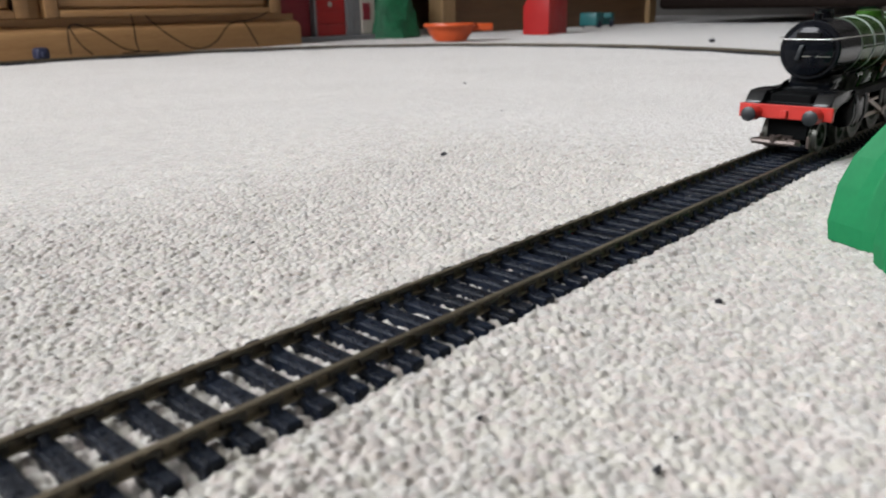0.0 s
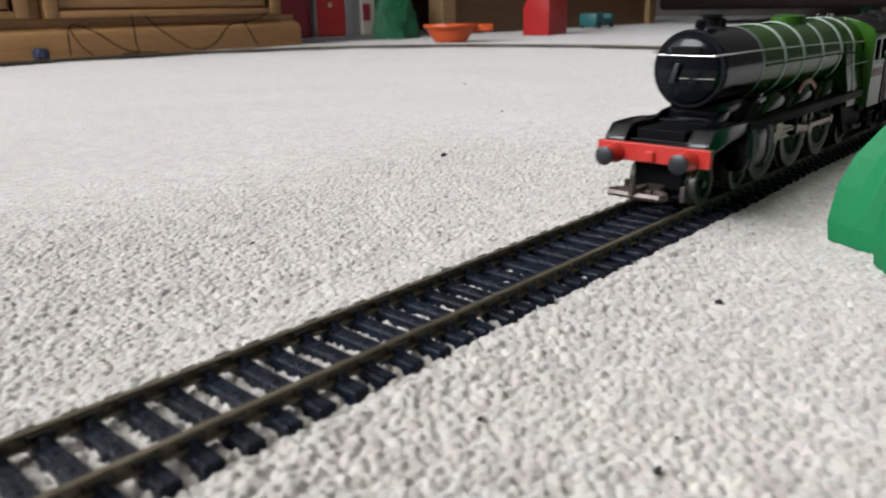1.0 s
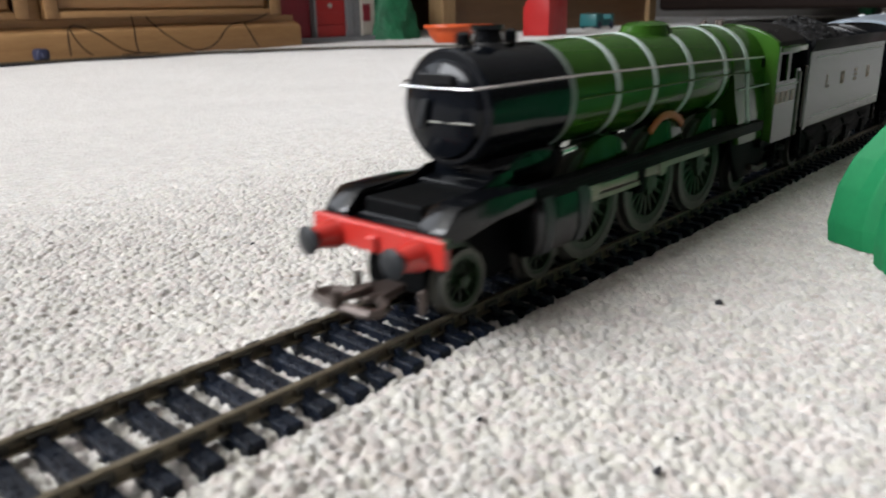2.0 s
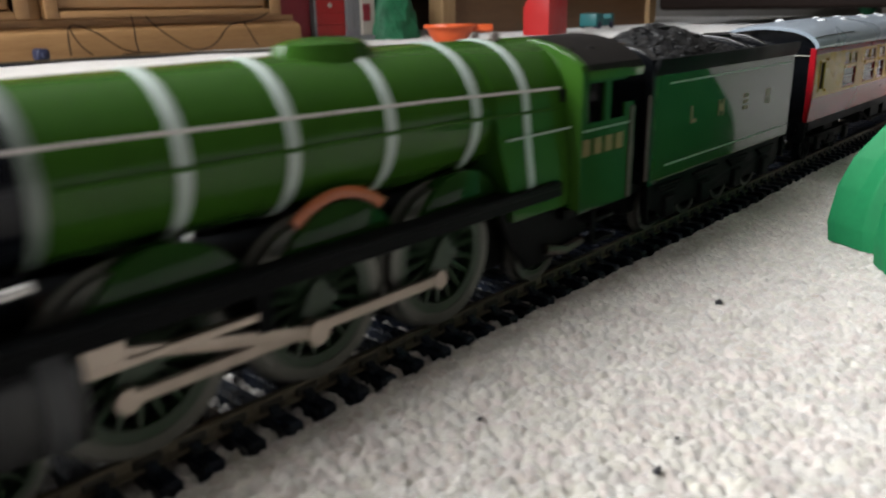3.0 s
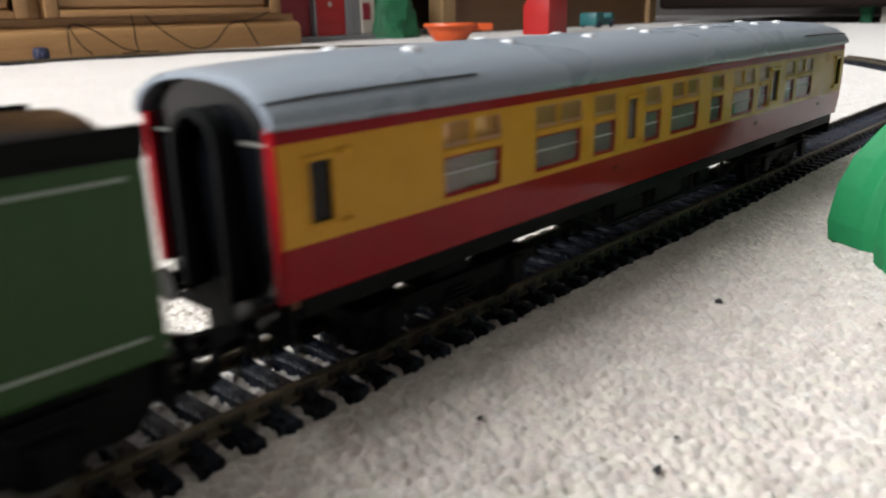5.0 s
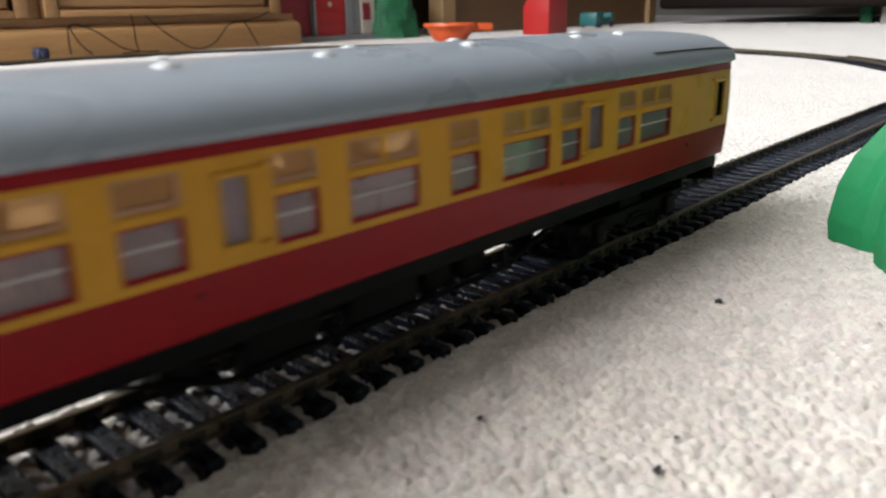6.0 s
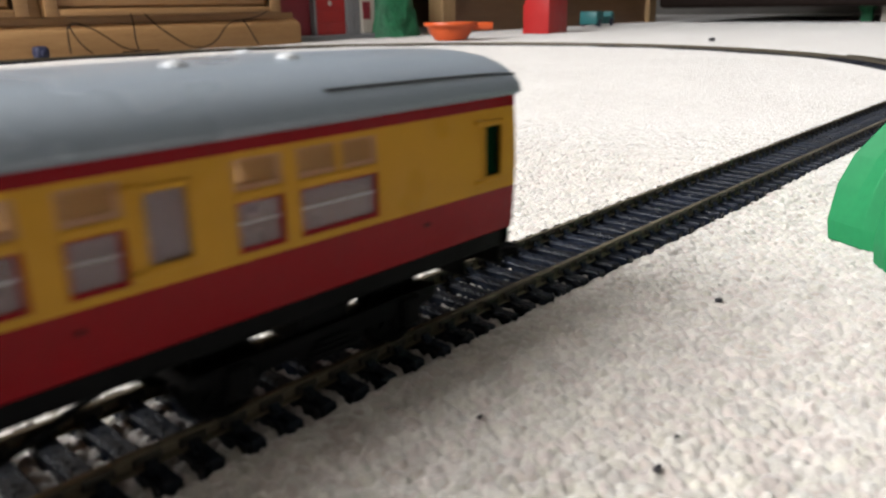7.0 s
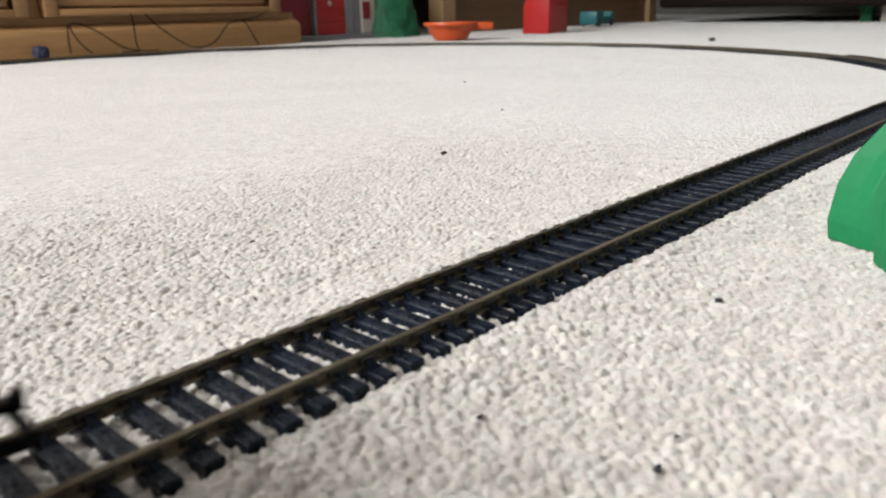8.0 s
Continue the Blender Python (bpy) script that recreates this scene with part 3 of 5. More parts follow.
def toy_hill():
    bm = bmesh.new()
    n, m = 28, 12
    rows = []
    for k in range(m + 1):
        u = k / m
        row = []
        for i in range(n):
            a = 2 * math.pi * i / n
            r = 80 * (1 - u) ** 0.38 * (1 + 0.12 * noise.noise(Vector((math.cos(a) * 2, math.sin(a) * 2, u * 4))) + 0.10 * noise.noise(Vector((math.cos(a) * 7, math.sin(a) * 7, u * 14))))
            row.append(bm.verts.new((r * math.cos(a) * 0.95, r * math.sin(a) * 0.8, 150 * u + 3 * noise.noise(Vector((math.cos(a) * 3, math.sin(a) * 3, u * 9))) - 1)))
        rows.append(row)
    for a, b in zip(rows, rows[1:]):
        for i in range(n):
            bm.faces.new((a[i], a[(i + 1) % n], b[(i + 1) % n], b[i]))
    bm.faces.new(rows[0][::-1])
    bmesh.ops.recalc_face_normals(bm, faces=bm.faces)
    solid("toy_hill", "rough dark green plastic toy hill on the carpet", "toy hill", bm, TOY_GREEN, pose(0.868, 1.165, 0), smooth=25)


toy_hill()


def toy_boat():
    """Small orange plastic boat or scoop: flared hollow hull with a rim and a stubby handle."""
    ob = thing("toy_boat", "bright orange plastic toy boat with a flat rim", "toy boat", pose(0.757, 0.883, 0.0, 0, 0, -40))
    bm = bmesh.new()
    n = 24
    def ring(r, z, q):
        return [bm.verts.new((r * math.cos(2 * math.pi * i / n) * q, r * math.sin(2 * math.pi * i / n), z)) for i in range(n)]
    rows = [ring(24, 0, 1.2), ring(33, 14, 1.2), ring(37, 26, 1.2), ring(35, 26, 1.2), ring(31, 14, 1.2), ring(22, 2, 1.2)]
    for a, b in zip(rows, rows[1:]):
        for i in range(n):
            bm.faces.new((a[i], a[(i + 1) % n], b[(i + 1) % n], b[i]))
    bm.faces.new(rows[0])
    bm.faces.new(rows[-1])
    bmesh.ops.recalc_face_normals(bm, faces=bm.faces)
    part("hull", bm, TOY_ORANGE, ob)
    bm = bmesh.new()
    lathe(bm, [(25, 43), (29, 45), (32, 44), (32, 40), (25, 40)], "z", (0, 0, 0), 28)
    for v in bm.verts:
        v.co.x *= 1.12
    part("rim", bm, TOY_ORANGE, ob)
    bm = bmesh.new()
    box(bm, 36, 80, -12, 12, 17, 31, 4, 2)
    part("handle", bm, TOY_ORANGE, ob)


toy_boat()


def red_block():
    """Tall red plastic toy with a sloped shoulder."""
    ob = thing("toy_tower", "bright red plastic toy tower with a sloping shoulder", "toy", pose(1.085, 0.888, 0, 0, 0, 10))
    bm = bmesh.new()
    prism(bm, [(0, -1), (62, -1), (62, 120), (30, 120), (0, 58)], "y", 0, 100, 1.5)
    for v in bm.verts:
        v.co = Vector((v.co.y, 62 - v.co.x, v.co.z))
    part("body", bm, TOY_RED, ob)


red_block()


def teal_toy():
    ob = thing("toy_truck", "small teal plastic toy truck on the carpet", "toy truck", pose(1.50, 1.02, 0, 0, 0, 8))
    bm = bmesh.new()
    box(bm, 0, 50, 0, 50, 6, 40, 4, 2)
    part("cab", bm, TOY_TEAL, ob)
    bm = bmesh.new()
    box(bm, 50, 135, 4, 46, 6, 26, 3, 2)
    box(bm, 110, 135, 4, 46, 20, 38, 3, 2)
    part("bed", bm, TOY_TEAL, ob)
    for x in (22, 108):
        for y in (-2, 44):
            bm = bmesh.new()
            lathe(bm, [(0, 8), (2, 10), (6, 10), (8, 8)], "y", (x, y, 10), 14)
            part("wheel", bm, TOY_BLUE, ob, "dark plastic wheel")


teal_toy()


def shelf_unit():
    """Open wooden shelving with a pale front post and boards darkened for shade."""
    ob = thing("shelf_unit", "open wooden shelf unit with a pale front post", "shelf unit", pose(0, 1.15, 0))
    bm = bmesh.new()
    box(bm, 1034, 1080, 0, 46, -2, 900, 2)
    part("post", bm, PINE_PALE, ob, "pale pine front post")
    bm = bmesh.new()
    box(bm, 2040, 2086, 0, 46, -2, 900, 2)
    part("post", bm, PINE_PALE, ob, "pale pine front post")
    bm = bmesh.new()
    box(bm, 1080, 2040, 16, 34, -2, 180, 1)
    part("front_board", bm, WOOD_SHADED, ob, "wooden front board browned by painted shade")
    for z in (180, 520, 880):
        bm = bmesh.new()
        box(bm, 1034, 2086, 46, 420, z, z + 20, 1)
        part("shelf", bm, WOOD_SHADED, ob)
    bm = bmesh.new()
    box(bm, 1034, 2086, 420, 432, -2, 900)
    part("back", bm, WOOD_SHADED, ob)
    # Dark panel added in place of the dark shelf opening behind the toys.
    bm = bmesh.new()
    box(bm, 820, 1030, 340, 360, -2, 700)
    solid("dark_board", "dark panel added for the dark gap behind the toys", "board", bm, DARKWOOD, pose(0, 1.15, 0), smooth=0)
    bm = bmesh.new()
    lump(bm, 34, (0, 0, 52), (1.3, 1, 0.9), 0.2, 4, 2)
    box(bm, -40, 40, -30, 30, -1, 26, 6, 2)
    solid("toy_basket_ball", "orange and brown toy standing behind the green hill", "toy", bm, ORANGE, pose(0.985, 1.30, 0))


shelf_unit()


def sofa():
    """Low dark sofa on feet: the carpet runs on into the dark beneath it."""
    ob = thing("sofa", "dark brown leather sofa on short feet", "sofa", pose(1.93, -0.335, 0))
    bm = bmesh.new()
    box(bm, 0, 1060, 0, 1400, 42, 300, 14, 3)
    part("base", bm, SOFA, ob)
    bm = bmesh.new()
    box(bm, 800, 1080, 0, 1400, 300, 820, 60, 4)
    part("backrest", bm, SOFA, ob)
    for y in (140, 690):
        bm = bmesh.new()
        box(bm, 10, 800, y, y + 540, 300, 440, 40, 4)
        part("seat_cushion", bm, SOFA, ob)
    for y in (0, 1230):
        bm = bmesh.new()
        box(bm, 0, 800, y, y + 170, 300, 600, 50, 4)
        part("armrest", bm, SOFA, ob)
    for x, ys in ((90, (90, 420)), (1000, (90, 420))):
        for y in ys:
            bm = bmesh.new()
            lathe(bm, [(0, 20), (48, 28)], "z", (x, y, 0), 14)
            part("foot", bm, DARKWOOD, ob, "dark turned wooden foot")


sofa()


def white_leg():
    ob = thing("white_table_leg", "white painted square furniture leg on the carpet", "table leg", pose(2.03, 0.455, 0))
    bm = bmesh.new()
    box(bm, 0, 40, -30, 10, -1, 500, 2)
    part("leg", bm, TOY_WHITE, ob)
    bm = bmesh.new()
    lump(bm, 32, (20, 48, 52), (0.8, 0.8, 1.0), 0.3, 9, 2)
    box(bm, 8, 32, 34, 62, -1, 40, 3)
    solid("toy_bush", "dark green toy bush beside a white leg", "toy bush", bm, TOY_GREEN, pose(2.03, 0.455, 0))


white_leg()


def fluff():
    """Specks of dark fluff lying in the pile."""
    rng = random.Random(5)
    for x, y, r in ((-202.4, -40.7, 0.9), (-267.7, -59.8, 0.65), (-110.2, 120.7, 1.3), (-272.6, -32.4, 0.45), (888, 435, 5.0), (142, 324, 0.8),
                    (-258, -58, 0.35), (-215, -58, 0.3), (20, 190, 0.6), (-240, 75, 0.6)):
        bm = bmesh.new()
        lump(bm, r, (0, 0, 0), (1.2, 0.9, 0.7), 0.7, rng.random() * 20, 2)
        solid("fluff_speck", "dark speck of fluff caught in the carpet pile", "fluff", bm, FLUFF, pose(x * MM, y * MM, (r * 0.4 - 0.5) * MM), group="specks on the carpet")


fluff()

# ---- train; each vehicle's space: x backwards from its front, y across (camera side is -y), z up from the rail head ----
def lining(parent, x0, x1, y, z0, z1, w=0.34, label="thin faded white lining"):
    """Two thin lines along a side at y, a hair proud of it."""
    out = 0.12 if y > 0 else -0.12
    bm = bmesh.new()
    for a, b, c, d in ((x0, x1, z1 - w, z1), (x0, x1, z0, z0 + w)):
        box(bm, a, b, min(y, y + out), max(y, y + out), c, d)
    part("lining", bm, LINE_DIM, parent, label, 0)


def spoked_wheel(parent, x, z, side, r, spokes, face, name="wheel", crank=0.0, hub_mat=None, label=""):
    """A wheel with flange, metal tyre and separate spokes, on an origin at its axle so that it can turn. face: y of its outer face."""
    hub_mat = hub_mat or GREEN_WHEEL
    bm = bmesh.new()
    lathe(bm, [(-0.9, r * 0.84), (-0.9, r), (1.0, r), (1.2, r + 0.9), (1.7, r + 0.9), (1.7, r * 0.84)], "y", (0, 0, 0), 40)
    bmesh.ops.delete(bm, geom=[f for f in bm.faces if len(f.verts) > 4], context="FACES_ONLY")
    bmesh.ops.bridge_loops(bm, edges=[e for e in bm.edges if e.is_boundary])
    if side > 0:
        bmesh.ops.scale(bm, vec=(1, -1, 1), verts=bm.verts)
        bmesh.ops.reverse_faces(bm, faces=bm.faces)
    tyre = part(name, bm, TYRE, parent, label or "worn metal tyre on a green spoked wheel", 35)
    tyre.location = (x * MM, face * MM, z * MM)
    bm = bmesh.new()
    lathe(bm, [(-0.7, r * 0.70), (-0.7, r * 0.85), (1.3, r * 0.85), (1.3, r * 0.70)], "y", (0, 0, 0), 36)
    bmesh.ops.delete(bm, geom=[f for f in bm.faces if len(f.verts) > 4], context="FACES_ONLY")
    bmesh.ops.bridge_loops(bm, edges=[e for e in bm.edges if e.is_boundary])
    for i in range(spokes):
        a = 2 * math.pi * i / spokes
        d = Vector((math.cos(a), 0, math.sin(a)))
        rod(bm, [d * r * 0.15 + Vector((0, 0.25 * -side, 0)), d * r * 0.74 + Vector((0, 0.25 * -side, 0))], r * 0.035 + 0.08, 6)
    part("spokes", bm, hub_mat, tyre, "green moulded spokes")
    bm = bmesh.new()
    lathe(bm, [(-1.5, r * 0.1), (-1.3, r * 0.2), (1.3, r * 0.22)] if side < 0 else [(-1.3, r * 0.22), (1.3, r * 0.2), (1.5, r * 0.1)], "y", (0, 0, 0), 16)
    if crank:
        prism(bm, [(-r * 0.2, -r * 0.2), (crank + 1.2, -r * 0.13), (crank + 1.2, r * 0.13), (-r * 0.2, r * 0.2)], "y", side * 0.2, side * 1.4)
    part("hub", bm, hub_mat, tyre, "green wheel hub")
    # half disc behind the spokes so that the far side stays dark, as moulded wheels have a solid back
    bm = bmesh.new()
    lathe(bm, [(-0.1, r * 0.8), (0.1, r * 0.8)], "y", (0, -side * 1.5, 0), 32)
    part("wheel_back", bm, BLACK_MATT, tyre)
    return tyre


def plain_wheel(parent, x, z, side, r, name="wheel"):
    bm = bmesh.new()
    prof = [(-1.2, 0.8), (-1.2, 1.6), (-0.5, r * 0.35), (-0.4, r * 0.78), (-0.9, r * 0.84), (-0.9, r), (1.0, r), (1.2, r + 0.8), (1.7, r + 0.8), (1.7, r * 0.3)]
    lathe(bm, prof if side < 0 else [(-a, b) for a, b in prof], "y", (0, 0, 0), 28)
    ob = part(name, bm, BLACK_MATT, parent, "small dark disc wheel")
    ob.location = (x * MM, side * 9.2 * MM, z * MM)
    bm = bmesh.new()
    for k in range(8):
        a = math.pi * k / 4
        d = Vector((math.cos(a), 0, math.sin(a)))
        rod(bm, [d * 1.5 + Vector((0, side * 0.5, 0)), d * r * 0.8 + Vector((0, side * 0.5, 0))], 0.35, 5)
    part("spokes", bm, BLACK_MATT, ob)
    return ob


WHEELS = []


def axle(parent, x, r, maker):
    for side in (-1, 1):
        WHEELS.append((maker(parent, x, r, side), x, r, side))


def coupling(parent, x, way, mat=BROWN_METAL, z=5.6):
    """Tension-lock coupling: a wide loop with a hook, at the end x of a vehicle; way -1 points forwards."""
    bm = bmesh.new()
    rod(bm, [(x, -2.6, z), (x + way * 5, -3.6, z), (x + way * 7, -7.2, z), (x + way * 9.5, -8.4, z), (x + way * 11, -7.6, z), (x + way * 11.6, 0, z), (x + way * 11, 7.6, z),
             (x + way * 9.5, 8.4, z), (x + way * 7, 7.2, z), (x + way * 5, 3.6, z), (x, 2.6, z)], 1.0, 6)
    box(bm, min(x - way * 3, x + way * 7), max(x - way * 3, x + way * 7), -2.8, 2.8, z - 0.7, z + 0.8, 0.3)
    loop = part("coupling", bm, mat, parent, "dull brown metal loop coupling")
    bm = bmesh.new()
    prism(bm, [(x + way * 4, z + 0.6), (x + way * 10, z + 0.8), (x + way * 13, z + 0.4), (x + way * 13.2, z + 3.2), (x + way * 11.8, z + 3.0), (x + way * 11, z + 1.8), (x + way * 4, z + 2.0)], "y", -0.7, 0.7)
    part("hook", bm, mat, loop)


def arc(cx, cz, r, a0, a1, n):
    return [(cx + r * math.cos(radians(a0 + (a1 - a0) * i / n)), cz + r * math.sin(radians(a0 + (a1 - a0) * i / n))) for i in range(n + 1)]


DRIVER_X, DRIVER_R, CRANK = (64.2, 93.2, 122.2), 13.0, 4.6
BOILER_Z = 37.5


def locomotive():
    ob = thing("locomotive", "apple green model steam locomotive with black smokebox on the rails", "locomotive")
    # frames and running plate
    bm = bmesh.new()
    box(bm, 12, 176, -7.5, 7.5, 5, 22, 0.4)
    part("chassis", bm, BLACK_MATT, ob)
    bm = bmesh.new()
    front = [(8.6, 17.8), (8.7, 18.9), (9.2, 19.7), (11.6, 22.0), (12.6, 22.7), (14.0, 23.0), (22, 23.2), (30, 23.0), (36, 22.4)]
    for side in (-1, 1):
        lo, hi = sorted((side * 9.4, side * 15.8))
        prism(bm, front + [(36, 19.4), (24, 18.6), (15, 17.0), (8.5, 16.4)], "y", lo, hi, 0.2)
    part("front_footplate", bm, BLACK, ob, "glossy black swept footplate")
    bm = bmesh.new()
    prism(bm, [(8.8, 15), (8.8, 18.2), (16, 18.9), (17, 20.0), (26, 21.3), (36, 24.4), (36, 15)], "y", -9.3, 9.3, 0.25)
    for x, z in ((11, 18.4), (19, 20.2), (23, 20.9), (28, 22.0)):
        box(bm, x, x + 0.9, -8.6, 8.6, z - 0.3, z + 0.75, 0.2)
    part("front_deck", bm, BLACK, ob)
    for side in (-1, 1):
        bm = bmesh.new()
        lo, hi = sorted((side * 12.0, side * 16.2))
        box(bm, 36, 152, lo, hi, 21.0, 22.3, 0.25)
        box(bm, 36, 152, min(side * 15.6, side * 16.1), max(side * 15.6, side * 16.1), 19.4, 21.2, 0.1)
        part("running_plate", bm, BLACK_MATT, ob, "black running plate")
        bm = bmesh.new()
        # frame side plates that stand up beside the smokebox saddle
        prism(bm, [(15, 16), (36, 16), (36, 25.5), (31, 25), (27, 23.4), (17, 22.2)], "y", *sorted((side * 9.0, side * 9.7)), 0.15)
        part("frame_plate", bm, BLACK, ob)
        # cylinder
        bm = bmesh.new()
        prism(bm, [(y * side, z) for y, z in [(9.5, 20.8), (15.6, 20.8), (16.6, 18), (16.8, 12), (15.6, 8.6), (12, 7.6), (9.5, 8.5)]], "x", 35, 55, 0.4)
        cyl = part("cylinder", bm, BLACK, ob, "black cylinder block with dull bands")
        bm = bmesh.new()
        for x in (37.5, 50.0):
            prism(bm, [(y * side, z) for y, z in [(9.6, 21.0), (15.8, 21.0), (16.85, 18), (17.05, 12), (15.8, 8.4), (12, 7.4), (9.6, 8.3)]], "x", x, x + 3.2)
        part("cylinder_band", bm, GREY_BUFFER, cyl, "dull grey cylinder band")
        # slide bars
        for z in (15.6, 19.4):
            bm = bmesh.new()
            box(bm, 54, 80, *sorted((side * 13.0, side * 14.6)), z - 0.6, z + 0.6, 0.15)
            part("slide_bar", bm, ROD, ob, "worn nickel slide bar")
        bm = bmesh.new()
        box(bm, 79.5, 82, *sorted((side * 8, side * 14.8)), 13, 21.2, 0.2)
        part("slide_bar_bracket", bm, BLACK_MATT, ob)
        # splashers, one over each driver, in the darker green for the shade there
        for x in DRIVER_X:
            bm = bmesh.new()
            pts = arc(x + 5, 15.6, 12.4, 28, 152, 16)
            prism(bm, pts, "y", *sorted((side * 8.0, side * 11.3)), 0.25)
            part("splasher", bm, GREEN_TENDER_AND_SHADE, ob, "green wheel splasher")
        bm = bmesh.new()
        prism(bm, arc(97.6, 16.4, 14.0, 48, 132, 18) + arc(97.6, 16.4, 12.2, 132, 48, 18), "y", *sorted((side * 11.4, side * 12.0)), 0.15)
        part("nameplate", bm, ORANGE, ob, "curved orange-red nameplate")
        # trailing frame and steps
        bm = bmesh.new()
        prism(bm, [(134, 20.5), (176, 20.5), (176, 13), (166, 12), (160, 5.5), (144, 5.0), (139, 11)], "y", *sorted((side * 12.0, side * 13.2)), 0.2)
        part("trailing_frame", bm, BLACK_MATT, ob)
        bm = bmesh.new()
        box(bm, 166, 175, *sorted((side * 13, side * 16.4)), 6, 7, 0.1)
        box(bm, 166, 175, *sorted((side * 13, side * 16.4)), 11, 12, 0.1)
        box(bm, 166, 167, *sorted((side * 15.6, side * 16.4)), 6, 14.5, 0.1)
        part("cab_step", bm, BLACK_MATT, ob)
        # white-metal injector casting
        bm = bmesh.new()
        rod(bm, [(150, side * 13.8, 8), (156, side * 14.2, 6.5), (163, side * 13.8, 7)], 1.0, 8)
        part("injector_pipe", bm, BROWN_METAL, ob)
    # boiler barrel
    bm = bmesh.new()
    lathe(bm, [(54.6, 11.35), (118, 12.35), (128, 12.45)], "x", (0, 0, BOILER_Z), 56)
    part("boiler", bm, GREEN, ob, "glossy apple green boiler barrel")
    bm = bmesh.new()
    top = [(13.0 * math.cos(radians(a)), BOILER_Z + 12.4 * math.sin(radians(a))) for a in range(0, 181, 9)]
    outline = [(14.6, 16.5), (14.5, 24), (13.6, 31)] + top + [(-13.6, 31), (-14.5, 24), (-14.6, 16.5)]
    prism(bm, outline, "x", 134, 158.4)
    for v in bm.verts:
        if v.co.x < 140 and v.co.z < BOILER_Z - 3:
            v.co.x += (BOILER_Z - 3 - v.co.z) * 0.22
    part("firebox", bm, GREEN, ob, "glossy green firebox with flared sides")
    bm = bmesh.new()
    lathe(bm, [(127.5, 12.45), (135, 12.5)], "x", (0, 0, BOILER_Z - 0.05), 56)
    part("boiler_throat", bm, GREEN, ob)
    for x, r in ((54.8, 11.38), (72.8, 11.66), (89.8, 11.93), (108.8, 12.23)):
        bm = bmesh.new()
        lathe(bm, [(x - 1.1, r + 0.05), (x - 0.95, r + 0.18), (x + 0.95, r + 0.18), (x + 1.1, r + 0.05)], "x", (0, 0, BOILER_Z), 56)
        part("boiler_band", bm, WHITE_LINE if x > 60 else BAND_GREY, ob, "white boiler band" if x > 60 else "dull grey band behind the smokebox")
    for x in (129.4, 143.4):
        bm = bmesh.new()
        outer = [((13.2 if x > 135 else 12.7) * math.cos(radians(a)), BOILER_Z + 12.65 * math.sin(radians(a))) for a in (range(-4, 185, 8) if x > 135 else range(-64, 245, 8))]
        if x > 135:
            outer = [(14.85, 19.5), (14.7, 24), (13.8, 31)] + outer + [(-13.8, 31), (-14.7, 24), (-14.85, 19.5)]
        inner = [(y * 0.97, z - (0.35 if z > BOILER_Z else 0)) for y, z in outer[::-1]]
        prism(bm, outer + inner, "x", x - 1.1, x + 1.1)
        part("boiler_band", bm, WHITE_LINE, ob, "white firebox band")
    # smokebox
    bm = bmesh.new()
    lathe(bm, [(27.2, 9.3), (27.2, 10.8), (27.8, 11.35), (54.6, 11.45)], "x", (0, 0, BOILER_Z), 56)
    box(bm, 32, 54, -8, 8, 21, 28, 1.5, 2)
    part("smokebox", bm, SMOKE, ob, "satin black smokebox")
    bm = bmesh.new()
    lathe(bm, [(24.0, 0.05), (24.1, 3), (24.7, 6.2), (26.0, 9.0), (27.3, 9.7), (27.4, 8.6)], "x", (0, 0, BOILER_Z - 0.3), 48)
    door = part("smokebox_door", bm, SMOKE, ob, "domed black smokebox door")
    bm = bmesh.new()
    rod(bm, [(24.2, -8.8, BOILER_Z + 4.2), (23.6, 0, BOILER_Z + 4.2), (24.2, 8.8, BOILER_Z + 4.2)], 0.17, 6)
    part("handrail", bm, CHROME, door, "thin bright handrail")
    bm = bmesh.new()
    rod(bm, [(23.9, 1.5, BOILER_Z - 2.2), (25.0, -8.6, BOILER_Z - 2.2)], 0.2, 6)
    part("hinge_strap", bm, TYRE, door, "thin bright hinge strap")
    bm = bmesh.new()
    prism(bm, [(0.9, BOILER_Z + 2.2), (2.2, BOILER_Z + 2.0), (4.0, BOILER_Z - 3.4), (2.4, BOILER_Z - 3.6)], "x", 22.7, 23.6, 0.2)
    part("door_dart", bm, GREY_BUFFER, door, "grey locking handle")
    bm = bmesh.new()
    box(bm, 23.9, 24.9, -4.4, 4.4, BOILER_Z + 4.7, BOILER_Z + 6.8, 0.2)
    part("number_plate", bm, BLACK, door, "small black plate")
    bm = bmesh.new()
    lathe(bm, [(48.0, 4.4), (49.4, 3.1), (51.4, 2.8), (51.8, 3.3), (52.7, 3.3), (52.7, 2.3), (50, 2.1)], "z", (40.0, 0, 0), 28)
    part("chimney", bm, BLACK, ob, "short black chimney")
    bm = bmesh.new()
    lathe(bm, [(49, 1.6), (51.0, 1.5), (51.6, 0.8)], "z", (32.6, 0, 0), 14)
    part("lamp_iron", bm, BLACK, ob)
    bm = bmesh.new()
    lathe(bm, [(49, 1.5), (51.3, 1.4), (51.8, 0.6)], "z", (47.5, 0, 0), 14)
    part("snifting_valve", bm, BLACK, ob)
    # dome: a long low oval
    bm = bmesh.new()
    lathe(bm, [(48.5, 8.6), (50.0, 7.4), (51.6, 6.6), (52.3, 5.0), (52.6, 2.2), (52.65, 0.02)], "z", (0, 0, 0), 36)
    for v in bm.verts:
        v.co.x = v.co.x * 1.3 + 105.5
        v.co.y *= 0.78
        v.co.z -= 0.7 + max(0, 51 - v.co.z) * abs(v.co.y) * 0.12
